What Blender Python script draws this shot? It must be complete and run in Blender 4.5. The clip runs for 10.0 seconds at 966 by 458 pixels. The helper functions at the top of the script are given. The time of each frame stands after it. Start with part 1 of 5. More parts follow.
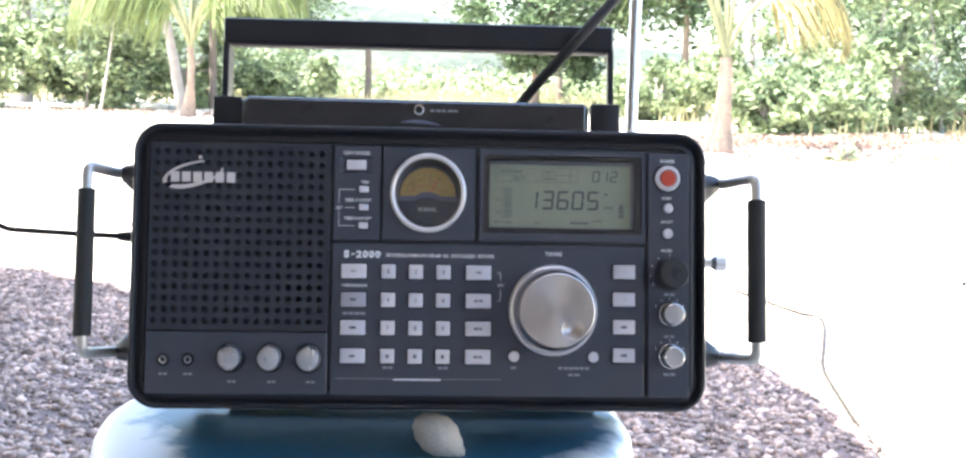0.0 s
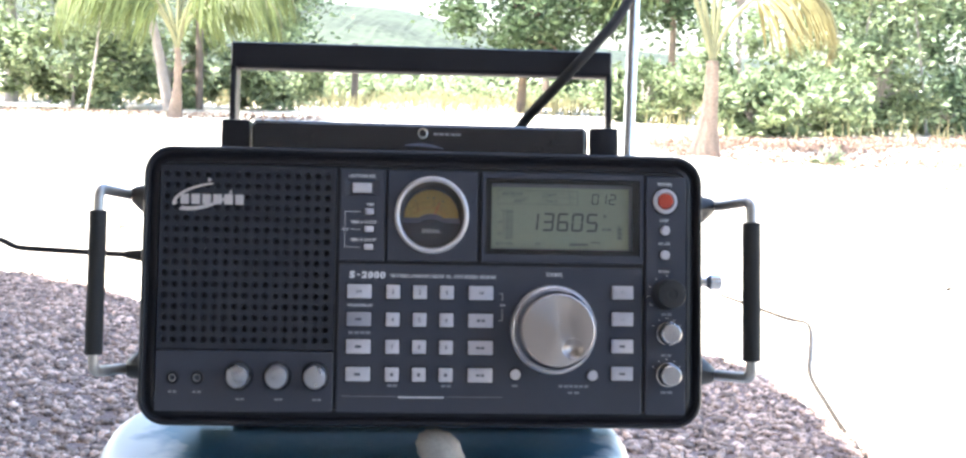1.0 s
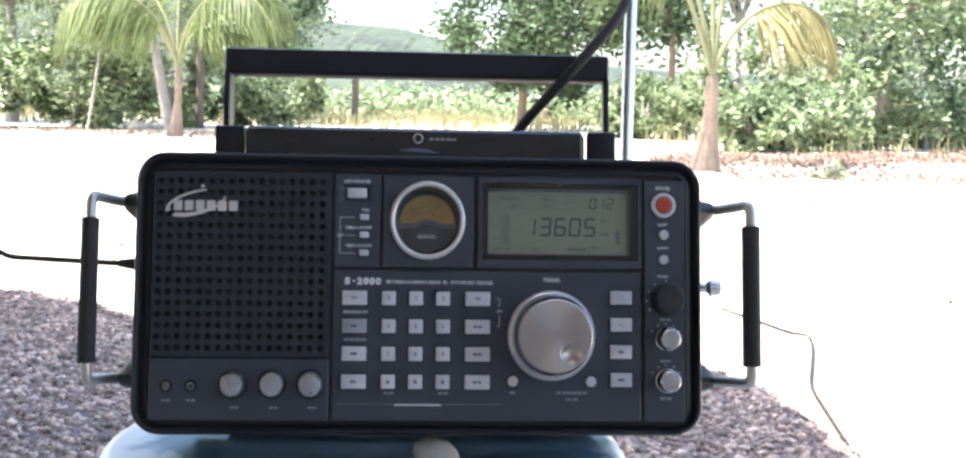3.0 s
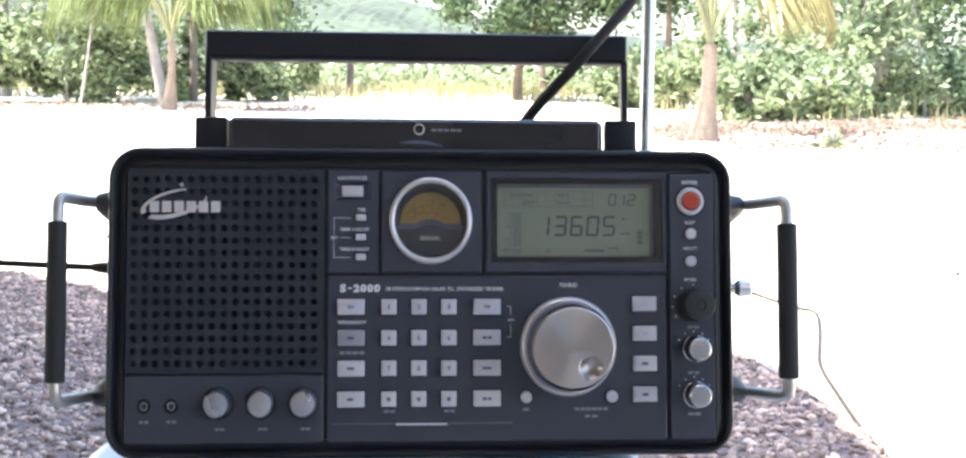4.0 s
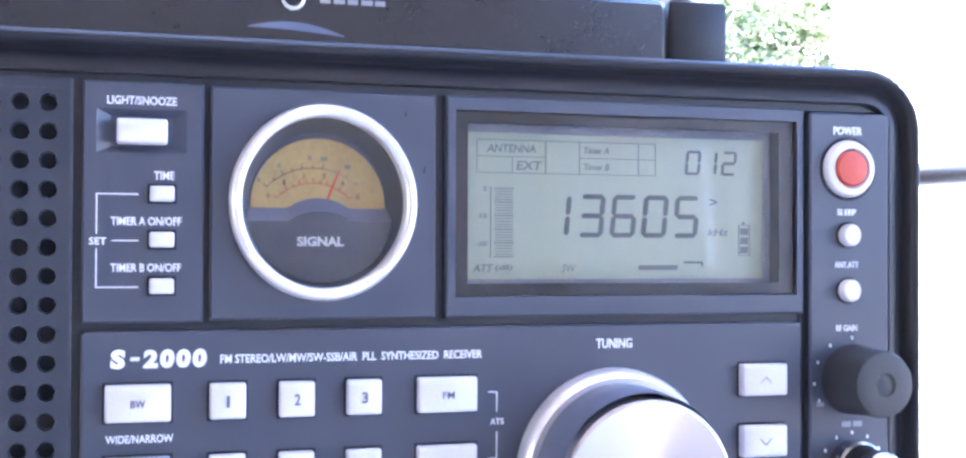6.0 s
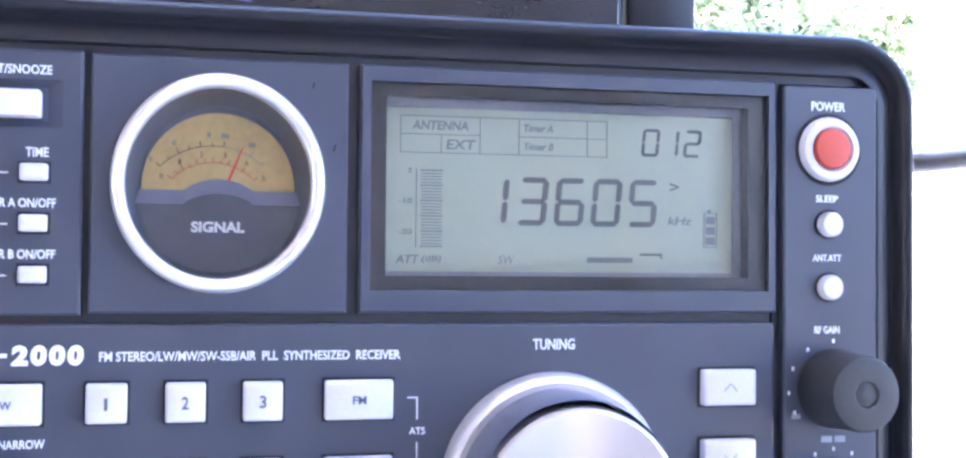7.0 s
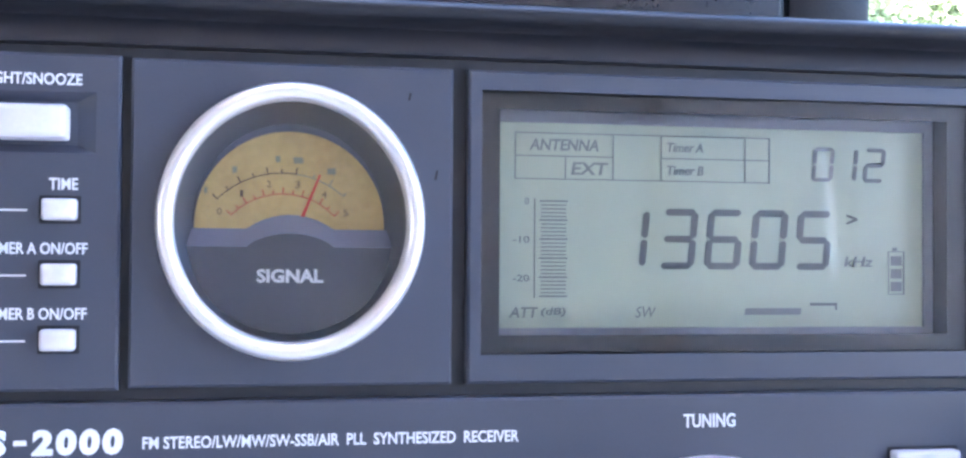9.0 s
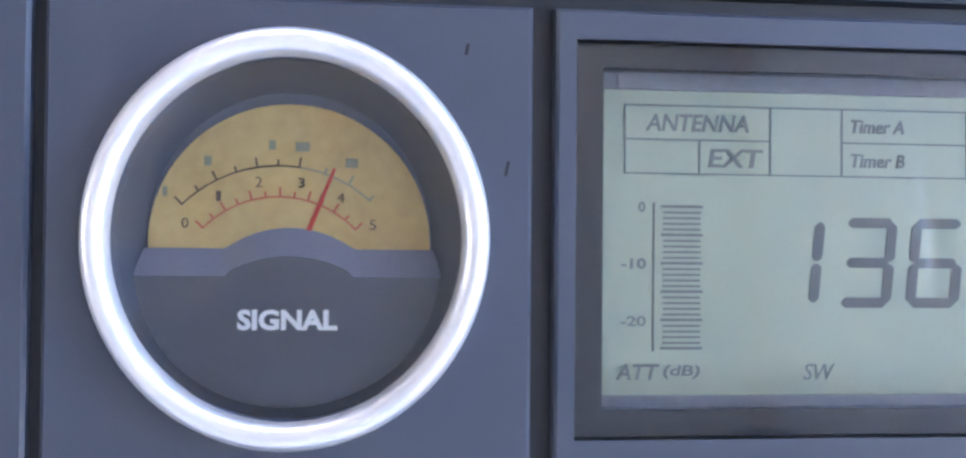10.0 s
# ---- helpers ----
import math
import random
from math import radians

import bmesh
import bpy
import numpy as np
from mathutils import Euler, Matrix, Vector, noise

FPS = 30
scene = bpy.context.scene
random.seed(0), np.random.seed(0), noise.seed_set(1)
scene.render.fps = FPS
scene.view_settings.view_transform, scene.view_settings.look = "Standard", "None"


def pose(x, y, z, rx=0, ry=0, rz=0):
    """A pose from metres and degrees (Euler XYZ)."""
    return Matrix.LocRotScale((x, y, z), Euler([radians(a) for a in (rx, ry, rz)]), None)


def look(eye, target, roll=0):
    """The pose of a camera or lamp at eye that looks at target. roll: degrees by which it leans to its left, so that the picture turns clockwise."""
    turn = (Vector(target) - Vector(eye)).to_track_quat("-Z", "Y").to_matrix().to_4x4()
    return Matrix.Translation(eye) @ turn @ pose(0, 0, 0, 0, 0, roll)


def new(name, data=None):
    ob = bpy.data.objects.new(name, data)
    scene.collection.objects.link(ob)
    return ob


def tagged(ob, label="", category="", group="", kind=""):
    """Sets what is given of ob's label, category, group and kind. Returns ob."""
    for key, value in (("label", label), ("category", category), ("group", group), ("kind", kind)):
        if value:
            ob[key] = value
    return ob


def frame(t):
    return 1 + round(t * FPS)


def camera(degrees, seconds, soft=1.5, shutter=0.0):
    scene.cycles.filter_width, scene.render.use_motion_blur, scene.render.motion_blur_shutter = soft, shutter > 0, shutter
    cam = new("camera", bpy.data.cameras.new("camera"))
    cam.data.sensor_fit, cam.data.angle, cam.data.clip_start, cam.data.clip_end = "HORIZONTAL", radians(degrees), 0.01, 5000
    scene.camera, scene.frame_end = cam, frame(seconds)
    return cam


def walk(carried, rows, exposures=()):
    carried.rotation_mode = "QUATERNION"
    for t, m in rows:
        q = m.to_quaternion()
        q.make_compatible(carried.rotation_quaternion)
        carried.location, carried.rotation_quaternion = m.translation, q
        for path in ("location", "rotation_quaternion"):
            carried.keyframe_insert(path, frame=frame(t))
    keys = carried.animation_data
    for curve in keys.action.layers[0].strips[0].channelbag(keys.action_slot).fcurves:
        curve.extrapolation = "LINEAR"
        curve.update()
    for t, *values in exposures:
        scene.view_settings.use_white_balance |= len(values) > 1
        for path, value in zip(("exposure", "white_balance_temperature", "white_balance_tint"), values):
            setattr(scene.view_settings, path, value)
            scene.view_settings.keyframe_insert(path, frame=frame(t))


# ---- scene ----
cam = camera(42.46, 10.0, soft=2.5)
PATH = [
    (0, (-0.0041, -0.7828, 0.0663), (0.1156, 1.2091, 0.2004), 0.69),
    (0.5, (-0.0234, -0.7981, 0.0628), (0.1365, 1.1905, 0.2034), 0.13),
    (1, (-0.0161, -0.8029, 0.0783), (0.1261, 1.1875, 0.2135), 0.78),
    (1.5, (-0.0290, -0.8086, 0.0685), (0.2000, 1.1717, 0.2305), -0.03),
    (2, (-0.0350, -0.8071, 0.0706), (0.1911, 1.1733, 0.2344), 0.49),
    (2.5, (-0.0288, -0.7943, 0.0717), (0.1184, 1.1950, 0.2164), 0.35),
    (2.7, (-0.0201, -0.7942, 0.0709), (0.1214, 1.1936, 0.2405), 0.40),
    (3.8, (-0.0060, -0.7768, 0.0781), (0.1332, 1.2143, 0.2052), 0.51),
    (4, (-0.0144, -0.7209, 0.0946), (0.1313, 1.2704, 0.2101), -0.07),
    (4.5, (-0.0328, -0.5340, 0.1206), (0.2238, 1.4494, 0.1425), 0.60),
    (5, (-0.0640, -0.3909, 0.1211), (0.4224, 1.5487, 0.1561), 0.18),
    (5.5, (-0.0570, -0.3524, 0.1155), (0.4942, 1.5700, 0.1339), 0.75),
    (5.7, (-0.0512, -0.3386, 0.1286), (0.5189, 1.5783, 0.1499), -0.10),
    (6.8, (-0.0047, -0.2928, 0.1215), (0.4616, 1.6514, 0.1720), 1.42),
    (7, (0.0052, -0.2919, 0.1229), (0.4393, 1.6596, 0.1805), 0.43),
    (7.5, (0.0085, -0.2914, 0.1160), (0.4398, 1.6590, 0.2150), 0.17),
    (8, (-0.0005, -0.2819, 0.1174), (0.4062, 1.6740, 0.2132), 0.38),
    (8.5, (0.0018, -0.2547, 0.1235), (0.3989, 1.7035, 0.2115), -0.07),
    (9, (-0.0003, -0.2284, 0.1349), (0.3740, 1.7358, 0.1807), 0.40),
    (9.3, (-0.0007, -0.2111, 0.1344), (0.3381, 1.7584, 0.2146), 0.51),
    (9.5, (0.0030, -0.1935, 0.1342), (0.3216, 1.7792, 0.2172), 0.51),
    (10, (0.0126, -0.1508, 0.1394), (0.2601, 1.8333, 0.1820), 0.52),
]
LEAN = pose(0, 0, 0, -11.02, 0, 4.93)  # the radio leans back and is turned a little; the path is given in the radio's own axes
walk(cam, [(t, LEAN @ look(eye, target, roll)) for t, eye, target, roll in PATH],
     [(0, 2.75, 6300, 9), (1.0, 2.52, 6300, 9), (1.5, 2.3, 6300, 9), (2.0, 2.15, 6300, 9), (2.5, 2.1, 6300, 9), (3.8, 2.3, 6350, 9), (4.0, 2.4, 6350, 9), (4.5, 3.1, 6050, 13), (5.0, 3.98, 5650, 18), (7.0, 4.12, 5500, 21), (8.5, 4.0, 5550, 17), (10.0, 3.85, 5650, 12)])
GROUND = -0.48

# ---- sky and sun ----
SUN_TRAVEL = Vector((0.45, 0.15, -0.88)).normalized()
world = bpy.data.worlds.new("sky")
scene.world = world
world.use_nodes = True
wn = world.node_tree.nodes
sky = wn.new("ShaderNodeTexSky")
sky.sky_type, sky.sun_disc = "NISHITA", False
sky.sun_elevation = math.asin(-SUN_TRAVEL.z)
sky.sun_rotation = math.atan2(-SUN_TRAVEL.x, -SUN_TRAVEL.y)
sky.air_density, sky.dust_density = 1.0, 2.0
wn["Background"].inputs["Strength"].default_value = 0.15
world.node_tree.links.new(sky.outputs[0], wn["Background"].inputs["Color"])
sun = new("sun", bpy.data.lights.new("sun", "SUN"))
sun.data.energy, sun.data.angle, sun.data.color = 5.0, radians(0.5), (1.0, 0.95, 0.86)
sun.matrix_world = look((0, 0, 8), Vector((0, 0, 8)) + SUN_TRAVEL)

# ---- materials ----
def mat(name, base, rough=0.5, metal=0.0, vary=0.15, scale=60.0, fine=600.0, bump=0.0, spread=0.0, tint=None, spec=0.5, sheer=0.0):
    """A surface with variation at two scales, in metres of the thing's own axes."""
    m = bpy.data.materials.new(name)
    m.use_nodes = True
    n, l = m.node_tree.nodes, m.node_tree.links
    p = n["Principled BSDF"]
    p.inputs["Metallic"].default_value = metal
    p.inputs["Specular IOR Level"].default_value = spec
    co = n.new("ShaderNodeTexCoord")
    info = n.new("ShaderNodeObjectInfo")
    a, b = n.new("ShaderNodeTexNoise"), n.new("ShaderNodeTexNoise")
    for t, s in ((a, scale), (b, fine)):
        t.inputs["Scale"].default_value, t.inputs["Detail"].default_value = s, 4
        l.new(co.outputs["Object"], t.inputs["Vector"])
    add = n.new("ShaderNodeMath"); add.operation = "ADD"
    l.new(a.outputs["Fac"], add.inputs[0]); l.new(b.outputs["Fac"], add.inputs[1])
    rnd = n.new("ShaderNodeMath"); rnd.operation = "MULTIPLY_ADD"
    rnd.inputs[1].default_value, rnd.inputs[2].default_value = spread, -spread / 2
    l.new(info.outputs["Random"], rnd.inputs[0])
    tot = n.new("ShaderNodeMath"); tot.operation = "ADD"
    l.new(add.outputs[0], tot.inputs[0]); l.new(rnd.outputs[0], tot.inputs[1])
    ramp = n.new("ShaderNodeMapRange")
    ramp.inputs["From Min"].default_value, ramp.inputs["From Max"].default_value = 0.65, 1.35
    l.new(tot.outputs[0], ramp.inputs["Value"])
    mix = n.new("ShaderNodeMix"); mix.data_type = "RGBA"
    other = tint or base
    mix.inputs["A"].default_value = (*[c * (1 - vary) for c in base], 1)
    mix.inputs["B"].default_value = (*[min(1, c * (1 + vary)) for c in other], 1)
    l.new(ramp.outputs[0], mix.inputs["Factor"])
    l.new(mix.outputs["Result"], p.inputs["Base Color"])
    r = n.new("ShaderNodeMapRange")
    r.inputs["To Min"].default_value, r.inputs["To Max"].default_value = max(0.02, rough * 0.8), min(1, rough * 1.2)
    l.new(a.outputs["Fac"], r.inputs["Value"])
    l.new(r.outputs[0], p.inputs["Roughness"])
    if bump:
        bp = n.new("ShaderNodeBump")
        bp.inputs["Strength"].default_value, bp.inputs["Distance"].default_value = 0.6, bump
        l.new(tot.outputs[0], bp.inputs["Height"])
        l.new(bp.outputs[0], p.inputs["Normal"])
    if sheer:
        t = n.new("ShaderNodeBsdfTranslucent")
        l.new(mix.outputs["Result"], t.inputs["Color"])
        ms = n.new("ShaderNodeMixShader")
        ms.inputs[0].default_value = sheer
        l.new(p.outputs[0], ms.inputs[1]); l.new(t.outputs[0], ms.inputs[2])
        l.new(ms.outputs[0], n["Material Output"].inputs["Surface"])
    return m

def clear_pane(name, gloss=1.0):
    m = bpy.data.materials.new(name)
    m.use_nodes = True
    n, l = m.node_tree.nodes, m.node_tree.links
    n.remove(n["Principled BSDF"])
    t, g, f, ms = n.new("ShaderNodeBsdfTransparent"), n.new("ShaderNodeBsdfGlossy"), n.new("ShaderNodeFresnel"), n.new("ShaderNodeMixShader")
    g.inputs["Roughness"].default_value = 0.03
    f.inputs["IOR"].default_value = 1.36
    l.new(f.outputs[0], ms.inputs[0]); l.new(t.outputs[0], ms.inputs[1]); l.new(g.outputs[0], ms.inputs[2])
    l.new(ms.outputs[0], n["Material Output"].inputs["Surface"])
    return m

CASE = mat("black_case_plastic", (0.0145, 0.0145, 0.019), 0.42, spec=0.34, vary=0.2, bump=0.00012, fine=1800)
SHINYCASE = mat("glossy_black_plastic", (0.016, 0.016, 0.020), 0.22, spec=0.55, vary=0.2, fine=1800)
JOINT = mat("dark_joint_plastic", (0.020, 0.020, 0.025), 0.5, vary=0.15)
BOSS = mat("grey_boss_plastic", (0.036, 0.035, 0.037), 0.4, vary=0.15, fine=900)
FACE = mat("charcoal_face_paint", (0.044, 0.049, 0.070), 0.42, vary=0.08, bump=0.00004, fine=2500)
GRILLE = mat("dark_grille_paint", (0.022, 0.025, 0.036), 0.45, vary=0.12, fine=1500)
PIT = mat("speaker_cloth_black", (0.014, 0.014, 0.018), 0.9, vary=0.3)
RUBBER = mat("black_rubber", (0.016, 0.016, 0.017), 0.75, vary=0.25, bump=0.0003, fine=900)
DARKKNOB = mat("black_knob_plastic", (0.02, 0.02, 0.022), 0.55, vary=0.2, fine=900)
KEY = mat("pale_key_plastic", (0.56, 0.54, 0.585), 0.4, vary=0.06, fine=1500, spread=0.25)
KEYGREY = mat("grey_key_plastic", (0.33, 0.325, 0.37), 0.42, vary=0.1, fine=1500)
RED = mat("red_button_plastic", (0.44, 0.055, 0.028), 0.38, vary=0.08)
CHROME = mat("polished_chrome", (0.76, 0.75, 0.74), 0.24, metal=1.0, vary=0.06)
HANDLEMETAL = mat("worn_nickel_tube", (0.50, 0.47, 0.44), 0.34, metal=0.55, vary=0.12, fine=900)
SATIN = mat("satin_aluminium", (0.56, 0.55, 0.56), 0.26, metal=1.0, vary=0.05, fine=2000)
RING = mat("silver_ring_paint", (0.74, 0.70, 0.71), 0.36, metal=0.6, vary=0.05)
KNOBCAP = mat("cool_silver_cap", (0.50, 0.50, 0.54), 0.28, metal=0.8, vary=0.08, fine=2000)
BRIGHTPRINT = mat("white_meter_print", (0.85, 0.85, 0.88), 0.5, vary=0.04)
PRINT = mat("pale_grey_print", (0.70, 0.71, 0.76), 0.6, vary=0.05)
MARKBLUE = mat("dull_blue_reflection", (0.10, 0.12, 0.20), 0.5, vary=0.15)
DIMPRINT = mat("dim_grey_print", (0.25, 0.26, 0.30), 0.6, vary=0.05)
KEYPRINT = mat("dark_key_print", (0.10, 0.10, 0.13), 0.6, vary=0.05)
LCD = mat("grey_green_display", (0.50, 0.565, 0.43), 0.35, vary=0.05, scale=30, fine=200)
LCDINK = mat("display_ink", (0.15, 0.155, 0.155), 0.5, vary=0.1)
LCDPALE = mat("pale_display_ink", (0.23, 0.25, 0.24), 0.5, vary=0.1)
LCDEDGE = mat("display_edge_mask", (0.30, 0.31, 0.36), 0.5, vary=0.1)
WINDOW = mat("dark_window_frame", (0.016, 0.015, 0.017), 0.45, vary=0.1)
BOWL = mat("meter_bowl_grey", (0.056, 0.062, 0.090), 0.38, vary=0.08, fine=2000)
# BOWL lightened for light caught by the meter's inner wall; also the knob grip's grey
BOWLWALL = mat("lit_wall_and_grip_grey", (0.10, 0.11, 0.15), 0.3, vary=0.08, fine=2000)
# far paler than BOWL: the light on the meter's sloping ledge, put into colour
LEDGE = mat("lit_ledge_grey", (0.25, 0.255, 0.34), 0.3, vary=0.06, fine=2000)
DIAL = mat("amber_meter_dial", (0.56, 0.38, 0.13), 0.55, vary=0.10, scale=90, tint=(0.58, 0.42, 0.15))
NEEDLE = mat("red_needle_paint", (0.65, 0.08, 0.05), 0.5, vary=0.05)
DIALRED = mat("faded_red_print", (0.50, 0.12, 0.06), 0.6, vary=0.1)
DIALBLACK = mat("faded_black_print", (0.13, 0.085, 0.045), 0.6, vary=0.1)
DIALGREY = mat("grey_green_print", (0.28, 0.28, 0.17), 0.6, vary=0.1)
PANE = clear_pane("clear_window_plastic")
SAND = mat("pale_dry_sand", (0.60, 0.53, 0.44), 0.95, vary=0.2, scale=0.8, fine=30, bump=0.006, tint=(0.66, 0.58, 0.48))
PEBBLE = mat("mixed_beach_gravel", (0.31, 0.212, 0.175), 0.8, vary=0.5, scale=18, fine=160, bump=0.001, tint=(0.53, 0.405, 0.335))
BED = mat("shade_dark_gravel_grit", (0.20, 0.143, 0.120), 0.9, vary=0.5, scale=60, fine=220, bump=0.004, tint=(0.25, 0.185, 0.17))
DARKBIT = mat("dark_dry_stalk", (0.03, 0.022, 0.016), 0.9, vary=0.4, scale=20, fine=100)
WOOD = mat("weathered_post_wood", (0.15, 0.12, 0.10), 0.9, vary=0.35, scale=6, fine=60, bump=0.004)
PALMBARK = mat("palm_trunk_bark", (0.22, 0.165, 0.125), 0.9, vary=0.35, scale=8, fine=50, bump=0.006)
PALEBARK = mat("pale_tree_bark", (0.30, 0.27, 0.25), 0.9, vary=0.25, scale=7, fine=60, bump=0.004)
BARK = mat("brown_tree_bark", (0.20, 0.15, 0.11), 0.9, vary=0.35, scale=7, fine=60, bump=0.006)
LITTER = mat("dry_leaf_litter", (0.15, 0.095, 0.07), 0.9, vary=0.4, scale=5, fine=60, tint=(0.26, 0.18, 0.14))

def leaf_mat(name, a, b, sheer=0.35):
    m = mat(name, a, 0.5, vary=0.3, scale=1.6, fine=9.0, tint=b, sheer=sheer, spec=0.3)
    return m

LEAF = leaf_mat("sunlit_shrub_leaves", (0.13, 0.19, 0.095), (0.30, 0.35, 0.205))
DARKLEAF = leaf_mat("dark_tree_leaves", (0.05, 0.085, 0.042), (0.11, 0.155, 0.08))
BLUELEAF = leaf_mat("cool_green_leaves", (0.12, 0.185, 0.105), (0.28, 0.35, 0.215))
FROND = leaf_mat("coconut_fronds", (0.080, 0.115, 0.040), (0.145, 0.175, 0.065), 0.35)
DRYFROND = leaf_mat("yellowed_frond", (0.165, 0.15, 0.065), (0.22, 0.19, 0.085), 0.3)
STALK = mat("frond_stalks", (0.17, 0.17, 0.085), 0.6, vary=0.25, scale=4, fine=40)
GRASS = leaf_mat("dry_grass", (0.22, 0.21, 0.11), (0.32, 0.29, 0.16), 0.3)
HILL = mat("hazy_wooded_hill", (0.024, 0.034, 0.021), 0.95, vary=0.7, scale=0.05, fine=0.35, tint=(0.048, 0.062, 0.040))

def stool_mat():
    m = mat("blue_plastic_with_rim_sheen", (0.06, 0.20, 0.35), 0.34, spec=0.35, vary=0.15, scale=25, fine=300, bump=0.0004)
    n, l = m.node_tree.nodes, m.node_tree.links
    p = n["Principled BSDF"]
    old = p.inputs["Base Color"].links[0].from_socket
    # mottled white painted for the rim's bright reflections, stronger outwards and to the left
    co, ns = n.new("ShaderNodeTexCoord"), n.new("ShaderNodeTexNoise")
    ns.inputs["Scale"].default_value, ns.inputs["Detail"].default_value = 28, 6
    l.new(co.outputs["Object"], ns.inputs["Vector"])
    sep = n.new("ShaderNodeSeparateXYZ")
    l.new(co.outputs["Object"], sep.inputs[0])
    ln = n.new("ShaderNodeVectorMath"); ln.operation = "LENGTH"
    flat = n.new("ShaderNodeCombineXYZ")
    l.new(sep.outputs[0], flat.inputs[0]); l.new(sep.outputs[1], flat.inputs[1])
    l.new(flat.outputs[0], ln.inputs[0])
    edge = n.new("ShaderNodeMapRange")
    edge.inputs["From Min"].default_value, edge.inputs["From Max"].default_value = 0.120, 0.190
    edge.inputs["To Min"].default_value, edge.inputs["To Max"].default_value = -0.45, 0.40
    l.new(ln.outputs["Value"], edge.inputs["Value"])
    left_sheen = n.new("ShaderNodeMath"); left_sheen.operation = "MULTIPLY_ADD"
    left_sheen.inputs[1].default_value = -1.1
    l.new(sep.outputs[0], left_sheen.inputs[0]); l.new(edge.outputs[0], left_sheen.inputs[2])
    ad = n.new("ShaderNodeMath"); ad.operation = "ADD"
    l.new(left_sheen.outputs[0], ad.inputs[0]); l.new(ns.outputs["Fac"], ad.inputs[1])
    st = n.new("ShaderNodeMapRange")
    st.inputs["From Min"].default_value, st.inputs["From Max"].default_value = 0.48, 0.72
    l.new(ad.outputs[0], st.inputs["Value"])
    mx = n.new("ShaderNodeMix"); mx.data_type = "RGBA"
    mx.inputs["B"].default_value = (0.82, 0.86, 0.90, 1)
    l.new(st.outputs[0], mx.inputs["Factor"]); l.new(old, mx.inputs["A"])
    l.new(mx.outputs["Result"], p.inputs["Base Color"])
    return m

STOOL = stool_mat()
SHELL = mat("bleached_seashell", (0.46, 0.43, 0.39), 0.55, vary=0.15, scale=80, fine=500, bump=0.0008)
SHADEROOF = mat("shade_roof_tan", (0.27, 0.255, 0.235), 0.95, vary=0.35, scale=6, fine=40, bump=0.02)
BACKWALL = mat("unseen_wall_grey", (0.27, 0.275, 0.29), 0.9, vary=0.12, scale=2, fine=40, bump=0.003)

# ---- building helpers ----
def part(name, bm, material, parent=None, label="", smooth=None):
    """Link a bmesh (or a finished mesh) as one object, a part of parent."""
    if isinstance(bm, bpy.types.Mesh):
        me = bm
        me.name = name
    else:
        me = bpy.data.meshes.new(name)
        bmesh.ops.recalc_face_normals(bm, faces=bm.faces)
        bm.to_mesh(me)
        bm.free()
    if not me.materials:
        me.materials.append(material)
    if smooth is not None:
        me.polygons.foreach_set("use_smooth", [True] * len(me.polygons))
        me.set_sharp_from_angle(angle=radians(smooth))
    ob = new(name, me)
    if parent is not None:
        ob.parent = parent
    if label:
        tagged(ob, label)
    return ob

def box(x0, x1, y0, y1, z0, z1, bevel=0.0, seg=2, bm=None):
    own = bm is None
    bm = bm or bmesh.new()
    got = bmesh.ops.create_cube(bm, size=1, matrix=Matrix.LocRotScale(((x0 + x1) / 2, (y0 + y1) / 2, (z0 + z1) / 2), None, (x1 - x0, y1 - y0, z1 - z0)))
    if bevel:
        edges = list({e for v in got["verts"] for e in v.link_edges})
        bmesh.ops.bevel(bm, geom=edges, offset=bevel, segments=seg, affect="EDGES", profile=0.5)
    return bm

ROUND = 1.045                      # round fittings stand a little taller than wide

def lathe(cx, cz, profile, seg=48):
    """A turned form about an axis along y through (cx, cz): rows of (radius, y)."""
    bm = bmesh.new()
    rings = []
    for r, y in profile:
        if r <= 0:
            rings.append([bm.verts.new((cx, y, cz))])
        else:
            rings.append([bm.verts.new((cx + r * math.cos(2 * math.pi * i / seg), y, cz + ROUND * r * math.sin(2 * math.pi * i / seg))) for i in range(seg)])
    for a, b in zip(rings, rings[1:]):
        for i in range(seg):
            j = (i + 1) % seg
            if len(a) == 1 and len(b) > 1:
                bm.faces.new((a[0], b[j], b[i]))
            elif len(b) == 1 and len(a) > 1:
                bm.faces.new((a[i], a[j], b[0]))
            elif len(a) > 1:
                bm.faces.new((a[i], a[j], b[j], b[i]))
    return bm

